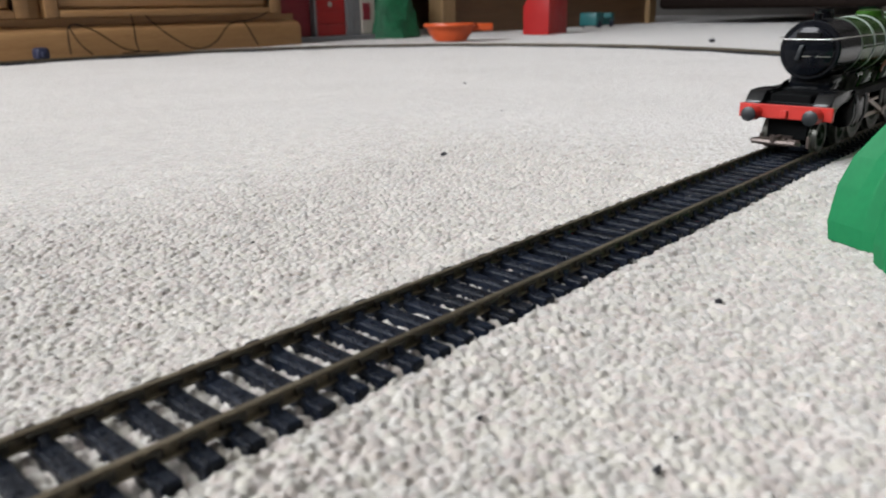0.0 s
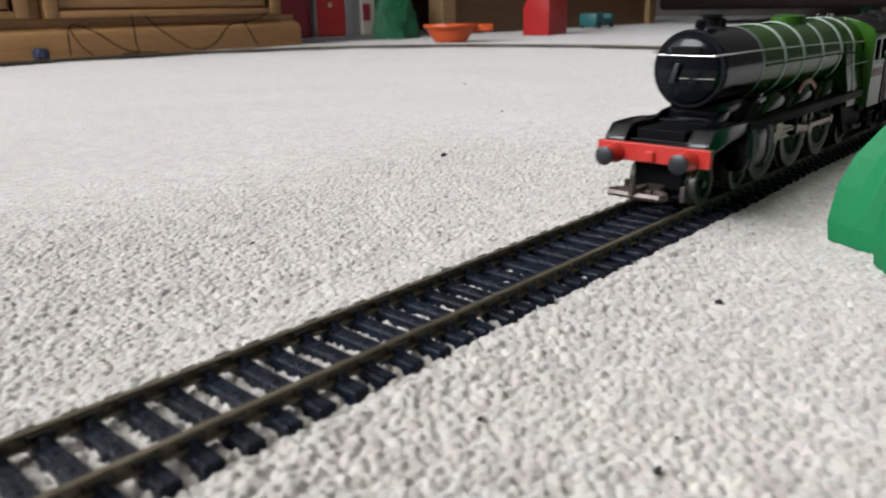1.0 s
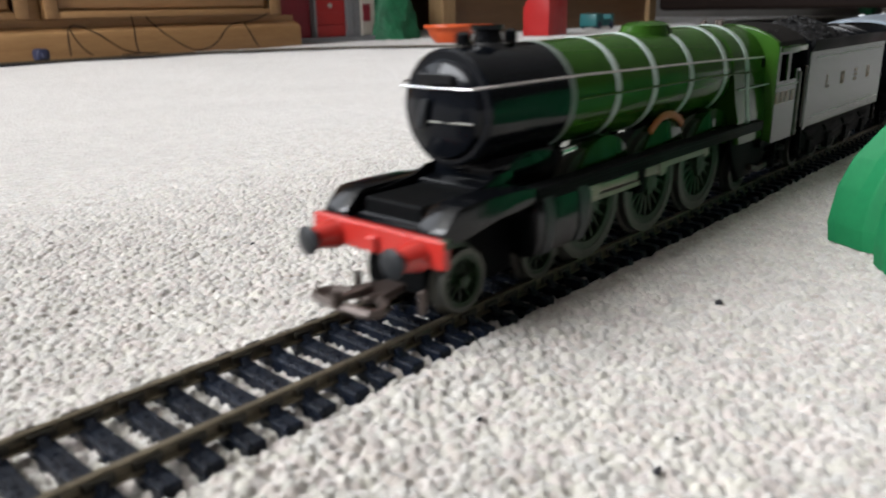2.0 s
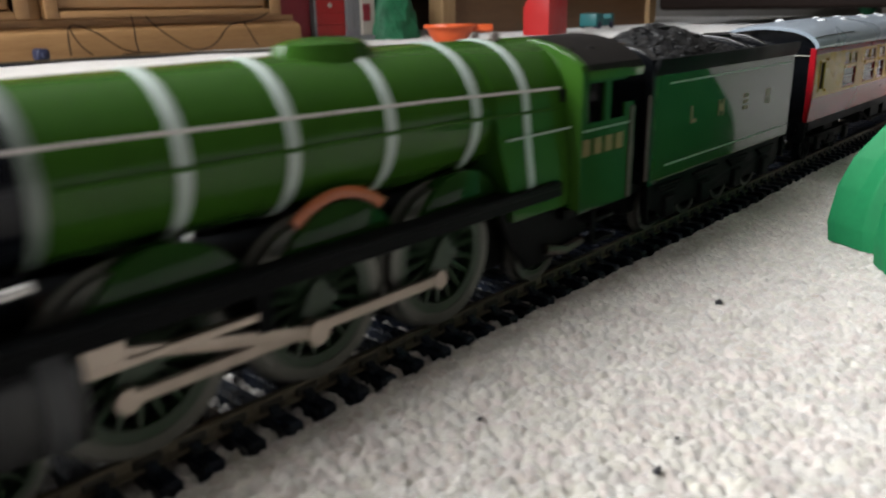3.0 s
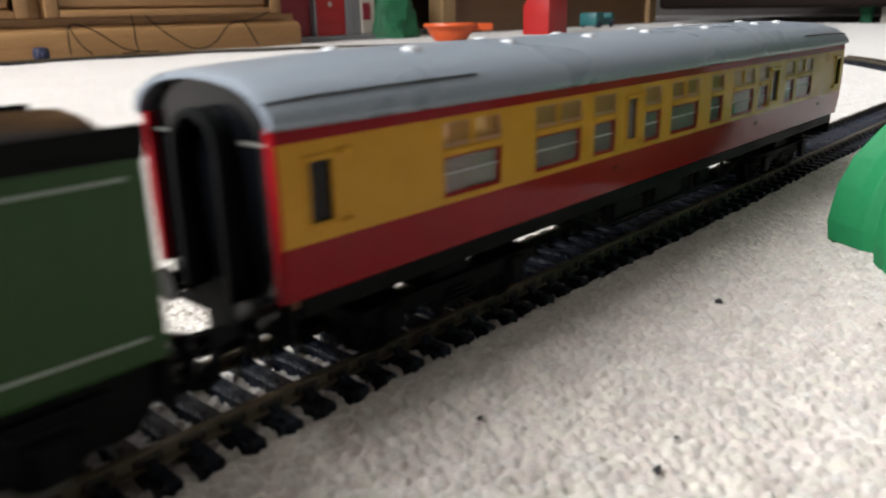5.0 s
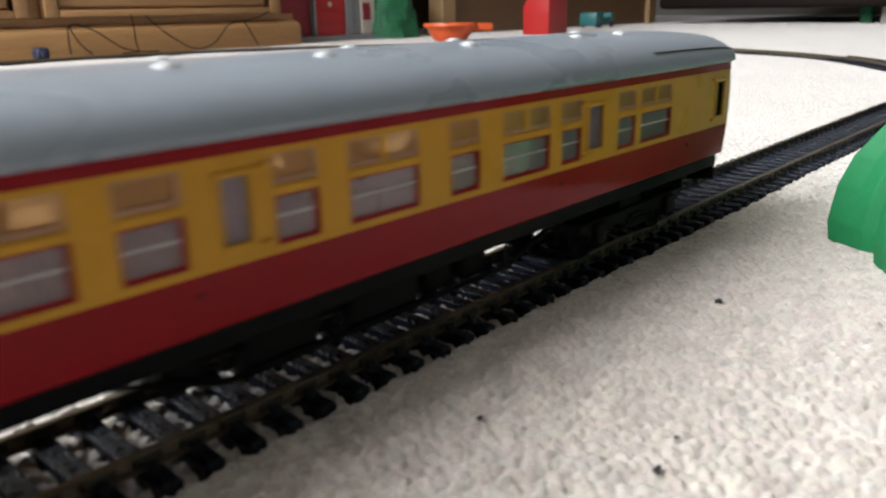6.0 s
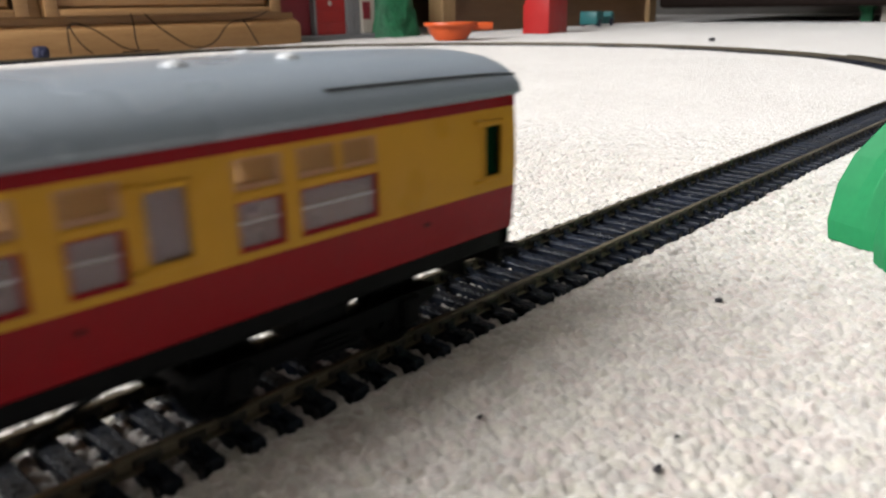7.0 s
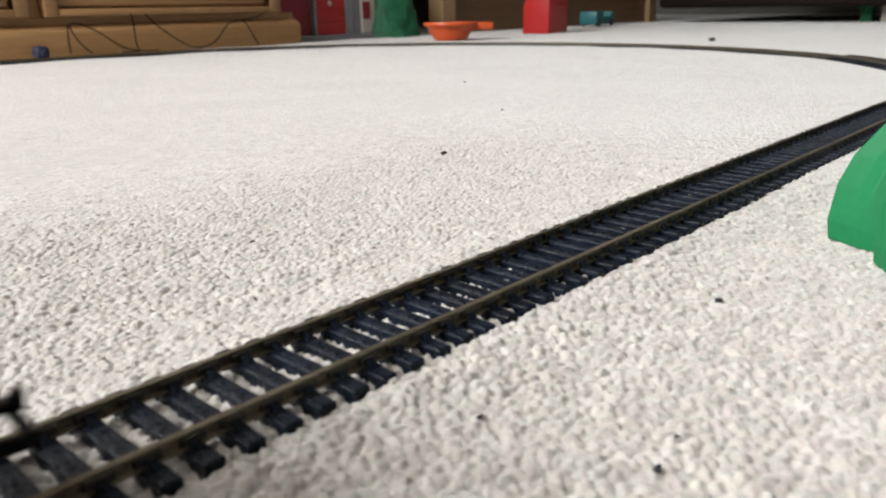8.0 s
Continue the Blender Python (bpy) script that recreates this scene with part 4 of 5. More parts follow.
    part("dome", bm, GREEN, ob, "long green steam dome cover")
    for side in (-1, 1):
        bm = bmesh.new()
        rod(bm, [(24.5, side * 8.8, BOILER_Z + 4.3), (28, side * 11.8, BOILER_Z + 4.7), (58, side * 12.0, BOILER_Z + 4.7), (118, side * 13.0, BOILER_Z + 3.9), (154, side * 13.6, BOILER_Z + 3.0)], 0.28, 6)
        part("boiler_handrail", bm, BAR, ob, "thin pale metal boiler handrail")
        # Thin rod added in place of a bright reflected line along the boiler.
        bm = bmesh.new()
        rod(bm, [(57, side * 11.8, BOILER_Z - 0.3), (118, side * 12.6, BOILER_Z - 0.3), (153, side * 13.7, BOILER_Z - 0.9)], 0.34, 6)
        part("boiler_pipe", bm, GREEN, ob, "thin green rod added for the reflected line on the boiler")
        bm = bmesh.new()
        rod(bm, [(136, side * 14.3, 32.4), (156, side * 15.0, 32.6)], 0.2, 6)
        part("pipe", bm, WHITE_LINE, ob, "thin pale pipe")
        bm = bmesh.new()
        rod(bm, [(47.5, side * 13.4, 27.4), (52, side * 13.4, 27.7)], 0.65, 10)
        part("mechanical_lubricator", bm, CHROME, ob, "bright metal casting")
    for x, y in ((147, 2.6), (147, -2.6), (150.5, 0)):
        bm = bmesh.new()
        lathe(bm, [(49.6, 0.9), (50.9, 0.8), (51.3, 0.4)], "z", (x, y, 0), 12)
        part("safety_valve", bm, BROWN_METAL, ob)
    # cab
    roof = [(16.6, 42.8), (16.0, 44.6), (13.5, 46.6), (9, 48.6), (4.5, 49.6), (0, 49.9)]
    roof = roof + [(-y, z) for y, z in roof[-2::-1]]
    bm = bmesh.new()
    prism(bm, roof + [(y * 0.965, z - 0.7) for y, z in roof[::-1]], "x", 160.4, 184.0)
    for i, x in enumerate((162, 170)):
        box(bm, x, x + 0.8, -12, 12, 46.6, 47.8)
    part("cab_roof", bm, material_roof(), ob, "matt dark cab roof")
    for side in (-1, 1):
        bm = bmesh.new()
        y0, y1 = sorted((side * 16.2, side * 17.0))
        for a, b, c, d in ((159.4, 161.2, 14.6, 43.4), (161.2, 180, 14.6, 33.0), (161.2, 176.5, 41.0, 43.4), (168.0, 170.2, 33.0, 41.0), (176.5, 180.0, 33, 36)):
            box(bm, a, b, y0, y1, c, d)
        # Cab side takes the darker tender green, shade put into its colour.
        sheet = part("cab_side", bm, GREEN_TENDER_AND_SHADE, ob, "green cab side with two window openings", 0)
        bm = bmesh.new()
        box(bm, 159.8, 179.6, *sorted((side * 16.95, side * 17.15)), 31.4, 31.8)
        part("side_lining", bm, LINE_DIM, sheet, "thin pale line below the cab windows", 0)
        for i in range(4):
            a = 159.8 + 4.4 * i
            bm = bmesh.new()
            box(bm, a, a + 2.8, *sorted((side * 16.95, side * 17.12)), 26.4, 29.8)
            part("number_bar", bm, GOLD, sheet, "faded gold bar", 0)
        bm = bmesh.new()
        box(bm, 178.6, 180.0, *sorted((side * 16.9, side * 17.5)), 14.6, 35, 0.2)
        part("handrail", bm, BROWN_METAL, sheet, "dull metal cab handrail")
        bm = bmesh.new()
        prism(bm, [(161, 41.6), (183, 41.4), (183.6, 43.2), (161, 43.4)], "y", *sorted((side * 16.6, side * 17.3)), 0.1)
        part("cornice", bm, GREEN, sheet, "bright green cab cornice")
    bm = bmesh.new()
    front_plate = [(16.9, 15)] + [(y * 1.02, z) for y, z in roof] + [(-16.9, 15)]
    prism(bm, front_plate, "x", 154.6, 157.4, 0.5)
    part("cab_front", bm, GREEN, ob, "glossy green cab front plate")
    bm = bmesh.new()
    box(bm, 157, 160, -13, 13, 15, 40)
    box(bm, 160, 171, -9, 9, 15, 42, 1.0)
    for y in (-6, 0, 6):
        lathe(bm, [(170, 2.2), (172.5, 2.0)], "x", (0, y, 33), 12)
    box(bm, 157, 182, -15, 15, 13.4, 15.4)
    part("backhead", bm, BLACK_MATT, ob, "dark cab interior with gauges")
    for o in ob.children:
        if o.name.split(".")[0] in ("cab_side", "cab_front", "cab_roof", "backhead", "cab_step"):
            o.location.x = (2.4 if o.name.startswith("cab_front") else -2.2) * MM
    # buffer beam
    bm = bmesh.new()
    box(bm, 7.0, 8.8, -17.2, 17.2, 13.2, 18.4, 0.25)
    beam = part("buffer_beam", bm, RED, ob, "bright red buffer beam")
    for side in (-1, 1):
        bm = bmesh.new()
        lathe(bm, [(7.0, 3.0), (5.5, 2.7), (2.2, 2.0)], "x", (0, side * 11.2, 15.1), 20)
        shank = part("buffer_shank", bm, RED, beam)
        bm = bmesh.new()
        lathe(bm, [(2.3, 1.6), (1.4, 2.2), (0.9, 2.75), (0.4, 2.75), (0.0, 1.9), (-0.1, 0.05)], "x", (0, side * 11.2, 15.1), 24)
        part("buffer_head", bm, GREY_BUFFER, ob, "dark grey round buffer head")
    bm = bmesh.new()
    box(bm, 5.8, 7.1, -1.2, 1.2, 13.6, 16.6, 0.3)
    part("drag_hook", bm, RED, beam)
    bm = bmesh.new()
    box(bm, 7.2, 9.0, -17.6, -15.6, 17.0, 18.5, 0.2)
    part("lamp_bracket", bm, GREEN_WHEEL, beam, "small green paint patch")
    # bogie and couplings
    bm = bmesh.new()
    for side in (-1, 1):
        prism(bm, [(14, 7.6), (52, 7.6), (52, 5.2), (38, 3.6), (28, 3.6), (14, 5.2)], "y", *sorted((side * 6.4, side * 7.4)), 0.2)
    box(bm, 26, 40, -7, 7, 5, 10, 0.3)
    part("bogie_frame", bm, BLACK_MATT, ob)
    bm = bmesh.new()
    for side in (-1, 1):
        box(bm, 9.6, 11.0, *sorted((side * 8.2, side * 9.4)), 2.4, 7.0, 0.2)
    part("guard_iron", bm, BROWN_METAL, ob, "dull metal guard irons")
    coupling(ob, 9.5, -1)
    axle(ob, 20.5, 6.3, lambda p, x, r, side: spoked_wheel(p, x, r, side, r, 10, side * 9.2, "bogie_wheel"))
    axle(ob, 45.5, 6.3, lambda p, x, r, side: spoked_wheel(p, x, r, side, r, 10, side * 9.2, "bogie_wheel"))
    for x in DRIVER_X:
        axle(ob, x, DRIVER_R, lambda p, x, r, side: spoked_wheel(p, x, r, side, r, 18, side * 9.4, "driving_wheel", CRANK))
    axle(ob, 152, 7.2, lambda p, x, r, side: spoked_wheel(p, x, r, side, r, 10, side * 9.0, "trailing_wheel"))
    return ob


def material_roof():
    return material("cab_roof_black", (0.011, 0.009, 0.0085), 0.6, vary=0.25, spec=0.12)


def rods(loco):
    """Coupling and connecting rods of each side; they are keyed further down."""
    made = {}
    for side in (-1, 1):
        bm = bmesh.new()
        y0, y1 = sorted((side * 11.6, side * 12.6))
        for a, b in ((DRIVER_X[0], DRIVER_X[1]), (DRIVER_X[1], DRIVER_X[2])):
            box(bm, a - DRIVER_X[0], b - DRIVER_X[0], y0, y1, -0.95, 0.95, 0.2)
        for x in DRIVER_X:
            lathe(bm, [(y0 - 0.15, 1.7), (y1 + 0.15, 1.7)], "y", (x - DRIVER_X[0], 0, 0), 16)
        a = part("coupling_rod", bm, ROD, loco, "worn nickel coupling rod")
        bm = bmesh.new()
        y0, y1 = sorted((side * 13.3, side * 14.2))
        prism(bm, [(0, -1.15), (0, 1.15), (33, 0.8), (33, -0.8)][::-1], "y", y0, y1, 0.15)
        for x, r in ((0, 2.0), (33, 1.4)):
            lathe(bm, [(y0 - 0.2, r), (y1 + 0.2, r)], "y", (x, 0, 0), 16)
        for v in bm.verts:
            v.co.x = -v.co.x
        bmesh.ops.reverse_faces(bm, faces=bm.faces)
        b = part("connecting_rod", bm, ROD, loco, "worn nickel connecting rod")
        bm = bmesh.new()
        box(bm, -3, 3, *sorted((side * 12.8, side * 14.8)), -1.6, 1.6, 0.3)
        rod(bm, [(-14, side * 13.8, 0), (0, side * 13.8, 0)], 0.6, 8)
        c = part("crosshead", bm, ROD, loco, "worn nickel crosshead with piston rod")
        made[side] = (a, b, c)
    return made


def tender():
    ob = thing("tender", "green model tender loaded with black coal", "tender")
    length = 93.0
    bm = bmesh.new()
    box(bm, 0, length, -16.0, 16.0, 15.0, 41.0, 0.6, 2)
    part("tank", bm, GREEN_TENDER_AND_SHADE, ob, "satin green tender tank", 0)
    for side in (-1, 1):
        lining(ob, 7.5, 90.3, side * 16.0, 18.3, 38.3, 0.42)
        bm = bmesh.new()
        prism(bm, [(side * y, z) for y, z in [(16.1, 40.2), (17.0, 42.2), (17.2, 44.0), (16.3, 44.1), (15.0, 41.6), (13, 40.6)]], "x", 0, length, 0.1)
        part("coping", bm, BLACK_MATT, ob, "black flared coping")
        for i, x in enumerate((20.0, 36.8, 53.6, 70.6)):
            bm = bmesh.new()
            y = sorted((side * 16.02, side * 16.14))
            kinds = (((0, 1.2, 0, 5.2), (1.2, 4.0, 0, 1.2)), ((0, 1.2, 0, 5.2), (1.2, 3.0, 1.4, 3.8), (3.0, 4.2, 0, 5.2)),
                     ((0, 4.0, 0, 1.3), (0, 4.0, 2.0, 3.2), (0, 4.0, 3.9, 5.2)), ((0, 1.3, 0, 5.2), (1.3, 4.0, 2.4, 5.2), (2.6, 4.2, 0, 2.2)))
            for a, b, c, d in kinds[i]:
                box(bm, x + a * 0.85, x + b * 0.85, *y, 27.1 + c * 0.85, 27.1 + d * 0.85)
            part("gold_mark", bm, GOLD, ob, "faded gold painted mark", 0)
        bm = bmesh.new()
        prism(bm, [(2, 15), (91, 15), (91, 9.5), (88, 6.0), (82, 6.0), (80, 4.2), (76, 4.2), (74, 6.0), (60, 6.0), (58, 4.2), (54, 4.2), (52, 6.0), (38, 6.0), (36, 4.2), (32, 4.2), (30, 6.0), (17, 6.0), (15, 4.2), (11, 4.2), (9, 6.0), (2, 9.5)], "y", *sorted((side * 13.6, side * 14.6)), 0.2)
        fr = part("outside_frame", bm, BLACK_MATT, ob, "black tender outside frame")
        for x in (13, 34, 56, 78):
            bm = bmesh.new()
            box(bm, x - 2.8, x + 2.8, *sorted((side * 14.4, side * 15.8)), 4.4, 10.0, 0.5)
            part("axle_box", bm, BLACK_MATT, fr)
            bm = bmesh.new()
            for k in range(3):
                box(bm, x - 7 + k * 1.4, x + 7 - k * 1.4, *sorted((side * 14.5, side * 15.4)), 12.6 - k * 0.8, 13.3 - k * 0.8, 0.1)
            part("leaf_spring", bm, BLACK_MATT, fr)
        bm = bmesh.new()
        rod(bm, [(-1.2, side * 15.6, 16), (-1.2, side * 15.6, 36)], 0.35, 6)
        part("handrail", bm, BROWN_METAL, ob, "thin dull handrail")
        bm = bmesh.new()
        box(bm, 1, 8, *sorted((side * 13.8, side * 16.2)), 4.6, 5.4, 0.1)
        box(bm, 1, 2, *sorted((side * 14.6, side * 15.4)), 5, 14, 0.1)
        part("footstep", bm, BLACK_MATT, ob)
    bm = bmesh.new()
    box(bm, 1, length - 1, -9, 9, 6, 14.2, 0.3)
    box(bm, -8, 2, -13, 13, 12.8, 14.6, 0.2)
    box(bm, length - 1.2, length + 0.4, -15.5, 15.5, 8, 14.4, 0.2)
    part("underframe", bm, BLACK_MATT, ob)
    bm = bmesh.new()
    arch = [(15.9, 14.6), (15.9, 41), (15.4, 43.8), (12, 46.0), (6, 47.4), (0, 47.8)]
    arch = arch + [(-y, z) for y, z in arch[-2::-1]]
    prism(bm, arch, "x", -0.6, 3.2, 0.3)
    part("front_bulkhead", bm, BLACK, ob, "arched black tender front")
    bm = bmesh.new()
    arch2 = [(15.6, 41), (15.0, 42.6), (12, 44.6), (7, 46.4), (0, 47.2)]
    arch2 = arch2 + [(-y, z) for y, z in arch2[-2::-1]]
    prism(bm, arch2, "x", 60, 62.5, 0.3)
    part("coal_bulkhead", bm, BLACK, ob, "arched black plate behind the coal")
    bm = bmesh.new()
    prism(bm, [(y * 0.97, z + 0.3) for y, z in arch2], "x", 74.5, 77, 0.3)
    part("rear_bulkhead", bm, BLACK, ob, "arched black rear plate")
    bm = bmesh.new()
    prism(bm, [(y * 0.9, 41 + (z - 41) * 0.62) for y, z in arch2], "x", 62, 91, 0.5)
    part("tank_top", bm, BLACK, ob, "glossy black curved tank top")
    bm = bmesh.new()
    lathe(bm, [(44, 4.4), (47.0, 4.2), (47.4, 3.4), (47.5, 0.05)], "z", (69, 0, 0), 24)
    part("water_filler", bm, BLACK, ob)
    # coal: a heap of lumps on a mound
    bm = bmesh.new()
    nx, ny = 60, 26
    grid = []
    for i in range(nx):
        row = []
        for j in range(ny):
            x, y = 2.5 + 57.5 * i / (nx - 1), -14.6 + 29.2 * j / (ny - 1)
            u, w = (x - 30) / 21, y / 13.5
            h = 42.4 + 6.4 * math.exp(-u * u * 1.3) * max(0.0, 1 - w * w) ** 0.7 + 1.6 * max(0.0, 1 - w * w)
            h += 1.5 * noise.noise(Vector((x * 0.35, y * 0.35, 0))) + 0.9 * noise.noise(Vector((x * 0.9, y * 0.9, 5)))
            row.append(bm.verts.new((x, y, h)))
        grid.append(row)
    for i in range(nx - 1):
        for j in range(ny - 1):
            bm.faces.new((grid[i][j], grid[i + 1][j], grid[i + 1][j + 1], grid[i][j + 1]))
    rng = random.Random(2)
    for k in range(330):
        x, y = rng.uniform(4, 58), rng.uniform(-13.2, 13.2)
        u, w = (x - 30) / 21, y / 13.5
        h = 42.4 + 6.4 * math.exp(-u * u * 1.3) * max(0.0, 1 - w * w) ** 0.7 + 1.6 * max(0.0, 1 - w * w)
        lump(bm, rng.uniform(0.45, 1.05), (x, y, h + 0.15), (1.2, 1, 0.8), 0.8, k, 1)
    tagged(part("coal", bm, COAL, ob, "heaped black coal load", 20), kind="stuff")
    coupling(ob, 92, 1, BLACK_MATT)
    bm = bmesh.new()
    for side in (-1, 1):
        lathe(bm, [(92.5, 2.6), (96, 2.0), (96.4, 3.4), (97.2, 3.4)], "x", (0, side * 11.4, 12.0), 18)
    part("buffers", bm, BLACK, ob)
    bm = bmesh.new()
    for z in (20, 26, 32, 38):
        rod(bm, [(93.2, -9, z), (93.8, -4, z)], 0.25, 6)
    rod(bm, [(93.8, 4, 18), (93.8, 4, 40)], 0.3, 6)
    part("rear_ladder", bm, BROWN_METAL, ob, "thin metal ladder rungs")
    for x in (13, 34, 56, 78):
        axle(ob, x, 6.6, lambda p, x, r, side: spoked_wheel(p, x, r, side, r, 10, side * 9.2, "tender_wheel", hub_mat=BLACK_MATT, label="small dark spoked wheel"))
    return ob


BIG = ((32.5, 47.5), (58.0, 73.5), (113.0, 127.5), (149.0, 163.5), (199.0, 213.5))
NARROW = ((78.5, 87.0), (100.0, 107.5), (135.0, 142.5), (167.5, 174.5), (189.0, 196.5))
SLOTS = ((5.0, 9.0), (92.0, 96.0), (177.0, 182.4), (238.7, 243.0))
COACH_L = 247.3


def side_y(z):
    """Half width of the coach side at height z: gentle tumblehome."""
    return 17.5 - 0.0045 * (z - 30) ** 2 if z < 30 else 17.5 - 0.0035 * (z - 30) ** 2


def panelled_side(parent, name, side, zs, mat, label, holes):
    """One side of the coach between the first and last of zs, with real openings, 0.9 mm thick."""
    xs = sorted({0.0, COACH_L, *[x for h in holes for x in h[:2]]})
    bm = bmesh.new()
    cols = {}
    def vert(x, z):
        key = (round(x, 3), round(z, 3))
        if key not in cols:
            cols[key] = bm.verts.new((x, side * side_y(z), z))
        return cols[key]
    for xa, xb in zip(xs, xs[1:]):
        for za, zb in zip(zs, zs[1:]):
            cx, cz = (xa + xb) / 2, (za + zb) / 2
            if any(h[0] < cx < h[1] and h[2] < cz < h[3] for h in holes):
                continue
            f = [vert(xa, za), vert(xb, za), vert(xb, zb), vert(xa, zb)]
            bm.faces.new(f if side < 0 else f[::-1])
    geom = list(bm.faces)
    bmesh.ops.solidify(bm, geom=geom, thickness=0.9)
    bmesh.ops.recalc_face_normals(bm, faces=bm.faces)
    return part(name, bm, mat, parent, label, 35)


def coach():
    ob = thing("coach", "crimson and cream model railway coach with grey roof", "railway coach")
    holes = []
    for a, b in BIG + NARROW:
        holes += [(a, b, 25.9, 32.7), (a, b, 34.1, 38.2)]
    for a, b in SLOTS:
        holes.append((a, b, 27.6, 36.2))
    for side in (-1, 1):
        panelled_side(ob, "lower_side", side, [16.8, 18, 20, 22.5, 24.8], MAROON, "glossy crimson lower side", [])
        up = panelled_side(ob, "upper_side", side, [24.8, 25.9, 27.6, 30, 32.7, 34.1, 36.2, 38.2, 39.1], CREAM, "cream-yellow upper side with window openings", holes)
        panelled_side(ob, "cantrail", side, [39.1, 40.0, 41.4], MAROON, "crimson band above the windows", [])
        for a, b in BIG + NARROW:
            y0, y1 = sorted((side * 16.8, side * 16.95))
            bm = bmesh.new()
            box(bm, a - 0.5, b + 0.5, y0, y1, 25.4, 33.3)
            part("window_pane", bm, PANE, up, "milky clear plastic window", 0)
            for c, d in ((25.9, 32.7), (34.1, 38.2)):
                bm = bmesh.new()
                for u, w, e, f in ((a, a + 0.4, c, d), (b - 0.7, b, c, d), (a + 0.4, b - 0.7, c, c + 0.7), (a + 0.4, b - 0.7, d - 0.3, d)):
                    box(bm, u, w, *sorted((side * 16.97, side * 17.25)), e, f)
                part("window_reveal", bm, SEAT if c > 30 else MAROON, up, "dark red inner edge of the window opening", 0)
            bm = bmesh.new()
            box(bm, a - 0.5, b + 0.5, y0, y1, 33.4, 38.6)
            part("ventilator_pane", bm, PANE_AMBER, up, "amber tinted upper ventilator pane", 0)
            bm = bmesh.new()
            box(bm, a, b, *sorted((side * 16.97, side * 17.1)), 29.6, 29.95)
            part("glazing_bar", bm, BAR, up, "thin pale bar across the window", 0)
            if b - a > 10:
                bm = bmesh.new()
                box(bm, (a + b) / 2 - 0.6, (a + b) / 2 + 0.6, *sorted((side * 16.97, side * 17.4)), 34.0, 38.3, 0.1)
                part("window_mullion", bm, CREAM, up)
            bm = bmesh.new()
            box(bm, a, b, *sorted((side * 16.97, side * 17.75)), 32.8, 34.0, 0.2)
            part("window_transom", bm, CREAM, up)
        for a, b in SLOTS:
            bm = bmesh.new()
            box(bm, a - 0.5, b + 0.5, *sorted((side * 16.8, side * 16.95)), 27.2, 36.6)
            part("door_pane", bm, PANE_DIM if a > 230 or a < 20 else PANE, up, "narrow door window, tinted dark at the coach ends", 0)
            bm = bmesh.new()
            for u, w, c, d in ((a - 0.8, a, 26.6, 37.2), (b, b + 0.8, 26.6, 37.2), (a, b, 26.6, 27.5), (a, b, 36.3, 37.2)):
                box(bm, u, w, *sorted((side * 17.2, side * 17.75)), c, d, 0.15)
            part("door_frame", bm, CREAM, up)
            bm = bmesh.new()
            x = a - 2.6 if a > 120 else b + 1.6
            for z in (26.4, 36.6):
                box(bm, x, x + 1.8, *sorted((side * 17.1, side * 18.1)), z, z + 0.9, 0.2)
            part("door_hinge", bm, CREAM, up)
        bm = bmesh.new()
        prism(bm, [(side * 16.9, 41.3), (side * 18.0, 41.3), (side * 18.0, 42.0), (side * 16.9, 42.2)], "x", -0.3, COACH_L + 0.3)
        part("gutter", bm, ROOF_GREY, ob, "grey rain gutter")
        bm = bmesh.new()
        box(bm, 3, COACH_L - 3, *sorted((side * 15.0, side * 16.3)), 13.6, 16.7, 0.2)
        part("solebar", bm, BLACK_MATT, ob, "black solebar")
        # steps, truss and boxes
        bm = bmesh.new()
        rod(bm, [(74, side * 13.6, 13.6), (92, side * 13.6, 7.5), (155, side * 13.6, 7.5), (173, side * 13.6, 13.6)], 0.55, 6)
        for x in (92, 112, 135, 155):
            rod(bm, [(x, side * 13.6, 7.5), (x, side * 13.6, 13.8)], 0.5, 6)
        part("truss", bm, BLACK_MATT, ob, "black underframe truss")
        for a, b in ((96, 109), (116, 131)):
            bm = bmesh.new()
            box(bm, a, b, *sorted((side * 9.5, side * 13.2)), 6.2, 13.4, 0.3)
            part("battery_box", bm, BLACK_MATT, ob, "black equipment box")
        for x in (88, 168, 224):
            bm = bmesh.new()
            lathe(bm, [(-0.4, 0.5), (0.15, 0.4)] if side > 0 else [(-0.15, 0.4), (0.4, 0.5)], "y", (x, side * 17.3, 22.2), 10)
            part("lower_fitting", bm, BLACK_MATT, ob, "tiny dark side fitting")
    # roof: elliptical shell with ribs at the ends
    roof = [(18.0, 41.6), (17.6, 43.4), (16.2, 45.4), (13.6, 47.3), (10, 48.7), (5, 49.5), (0, 49.8)]
    roof = roof + [(-y, z) for y, z in roof[-2::-1]]
    bm = bmesh.new()
    shell = roof + [(y * 0.94, z - 1.0) for y, z in roof[::-1]]
    rings = []
    for x, droop in ((-0.8, 0.76), (-0.3, 0.80), (1.5, 0.835), (8, 0.88), (20, 0.94), (42, 1.0)):
        rings += [(x, droop), (COACH_L - x, droop)]
    rings = [[bm.verts.new((x, y, 41.6 + (z - 41.6) * k)) for y, z in shell] for x, k in sorted(rings)]
    for a, b in zip(rings, rings[1:]):
        for i in range(len(shell)):
            j = (i + 1) % len(shell)
            bm.faces.new((a[i], b[i], b[j], a[j]))
    bm.faces.new(rings[0])
    bm.faces.new(rings[-1])
    bmesh.ops.recalc_face_normals(bm, faces=bm.faces)
    rf = part("roof", bm, ROOF_GREY, ob, "smooth blue-grey roof", 40)
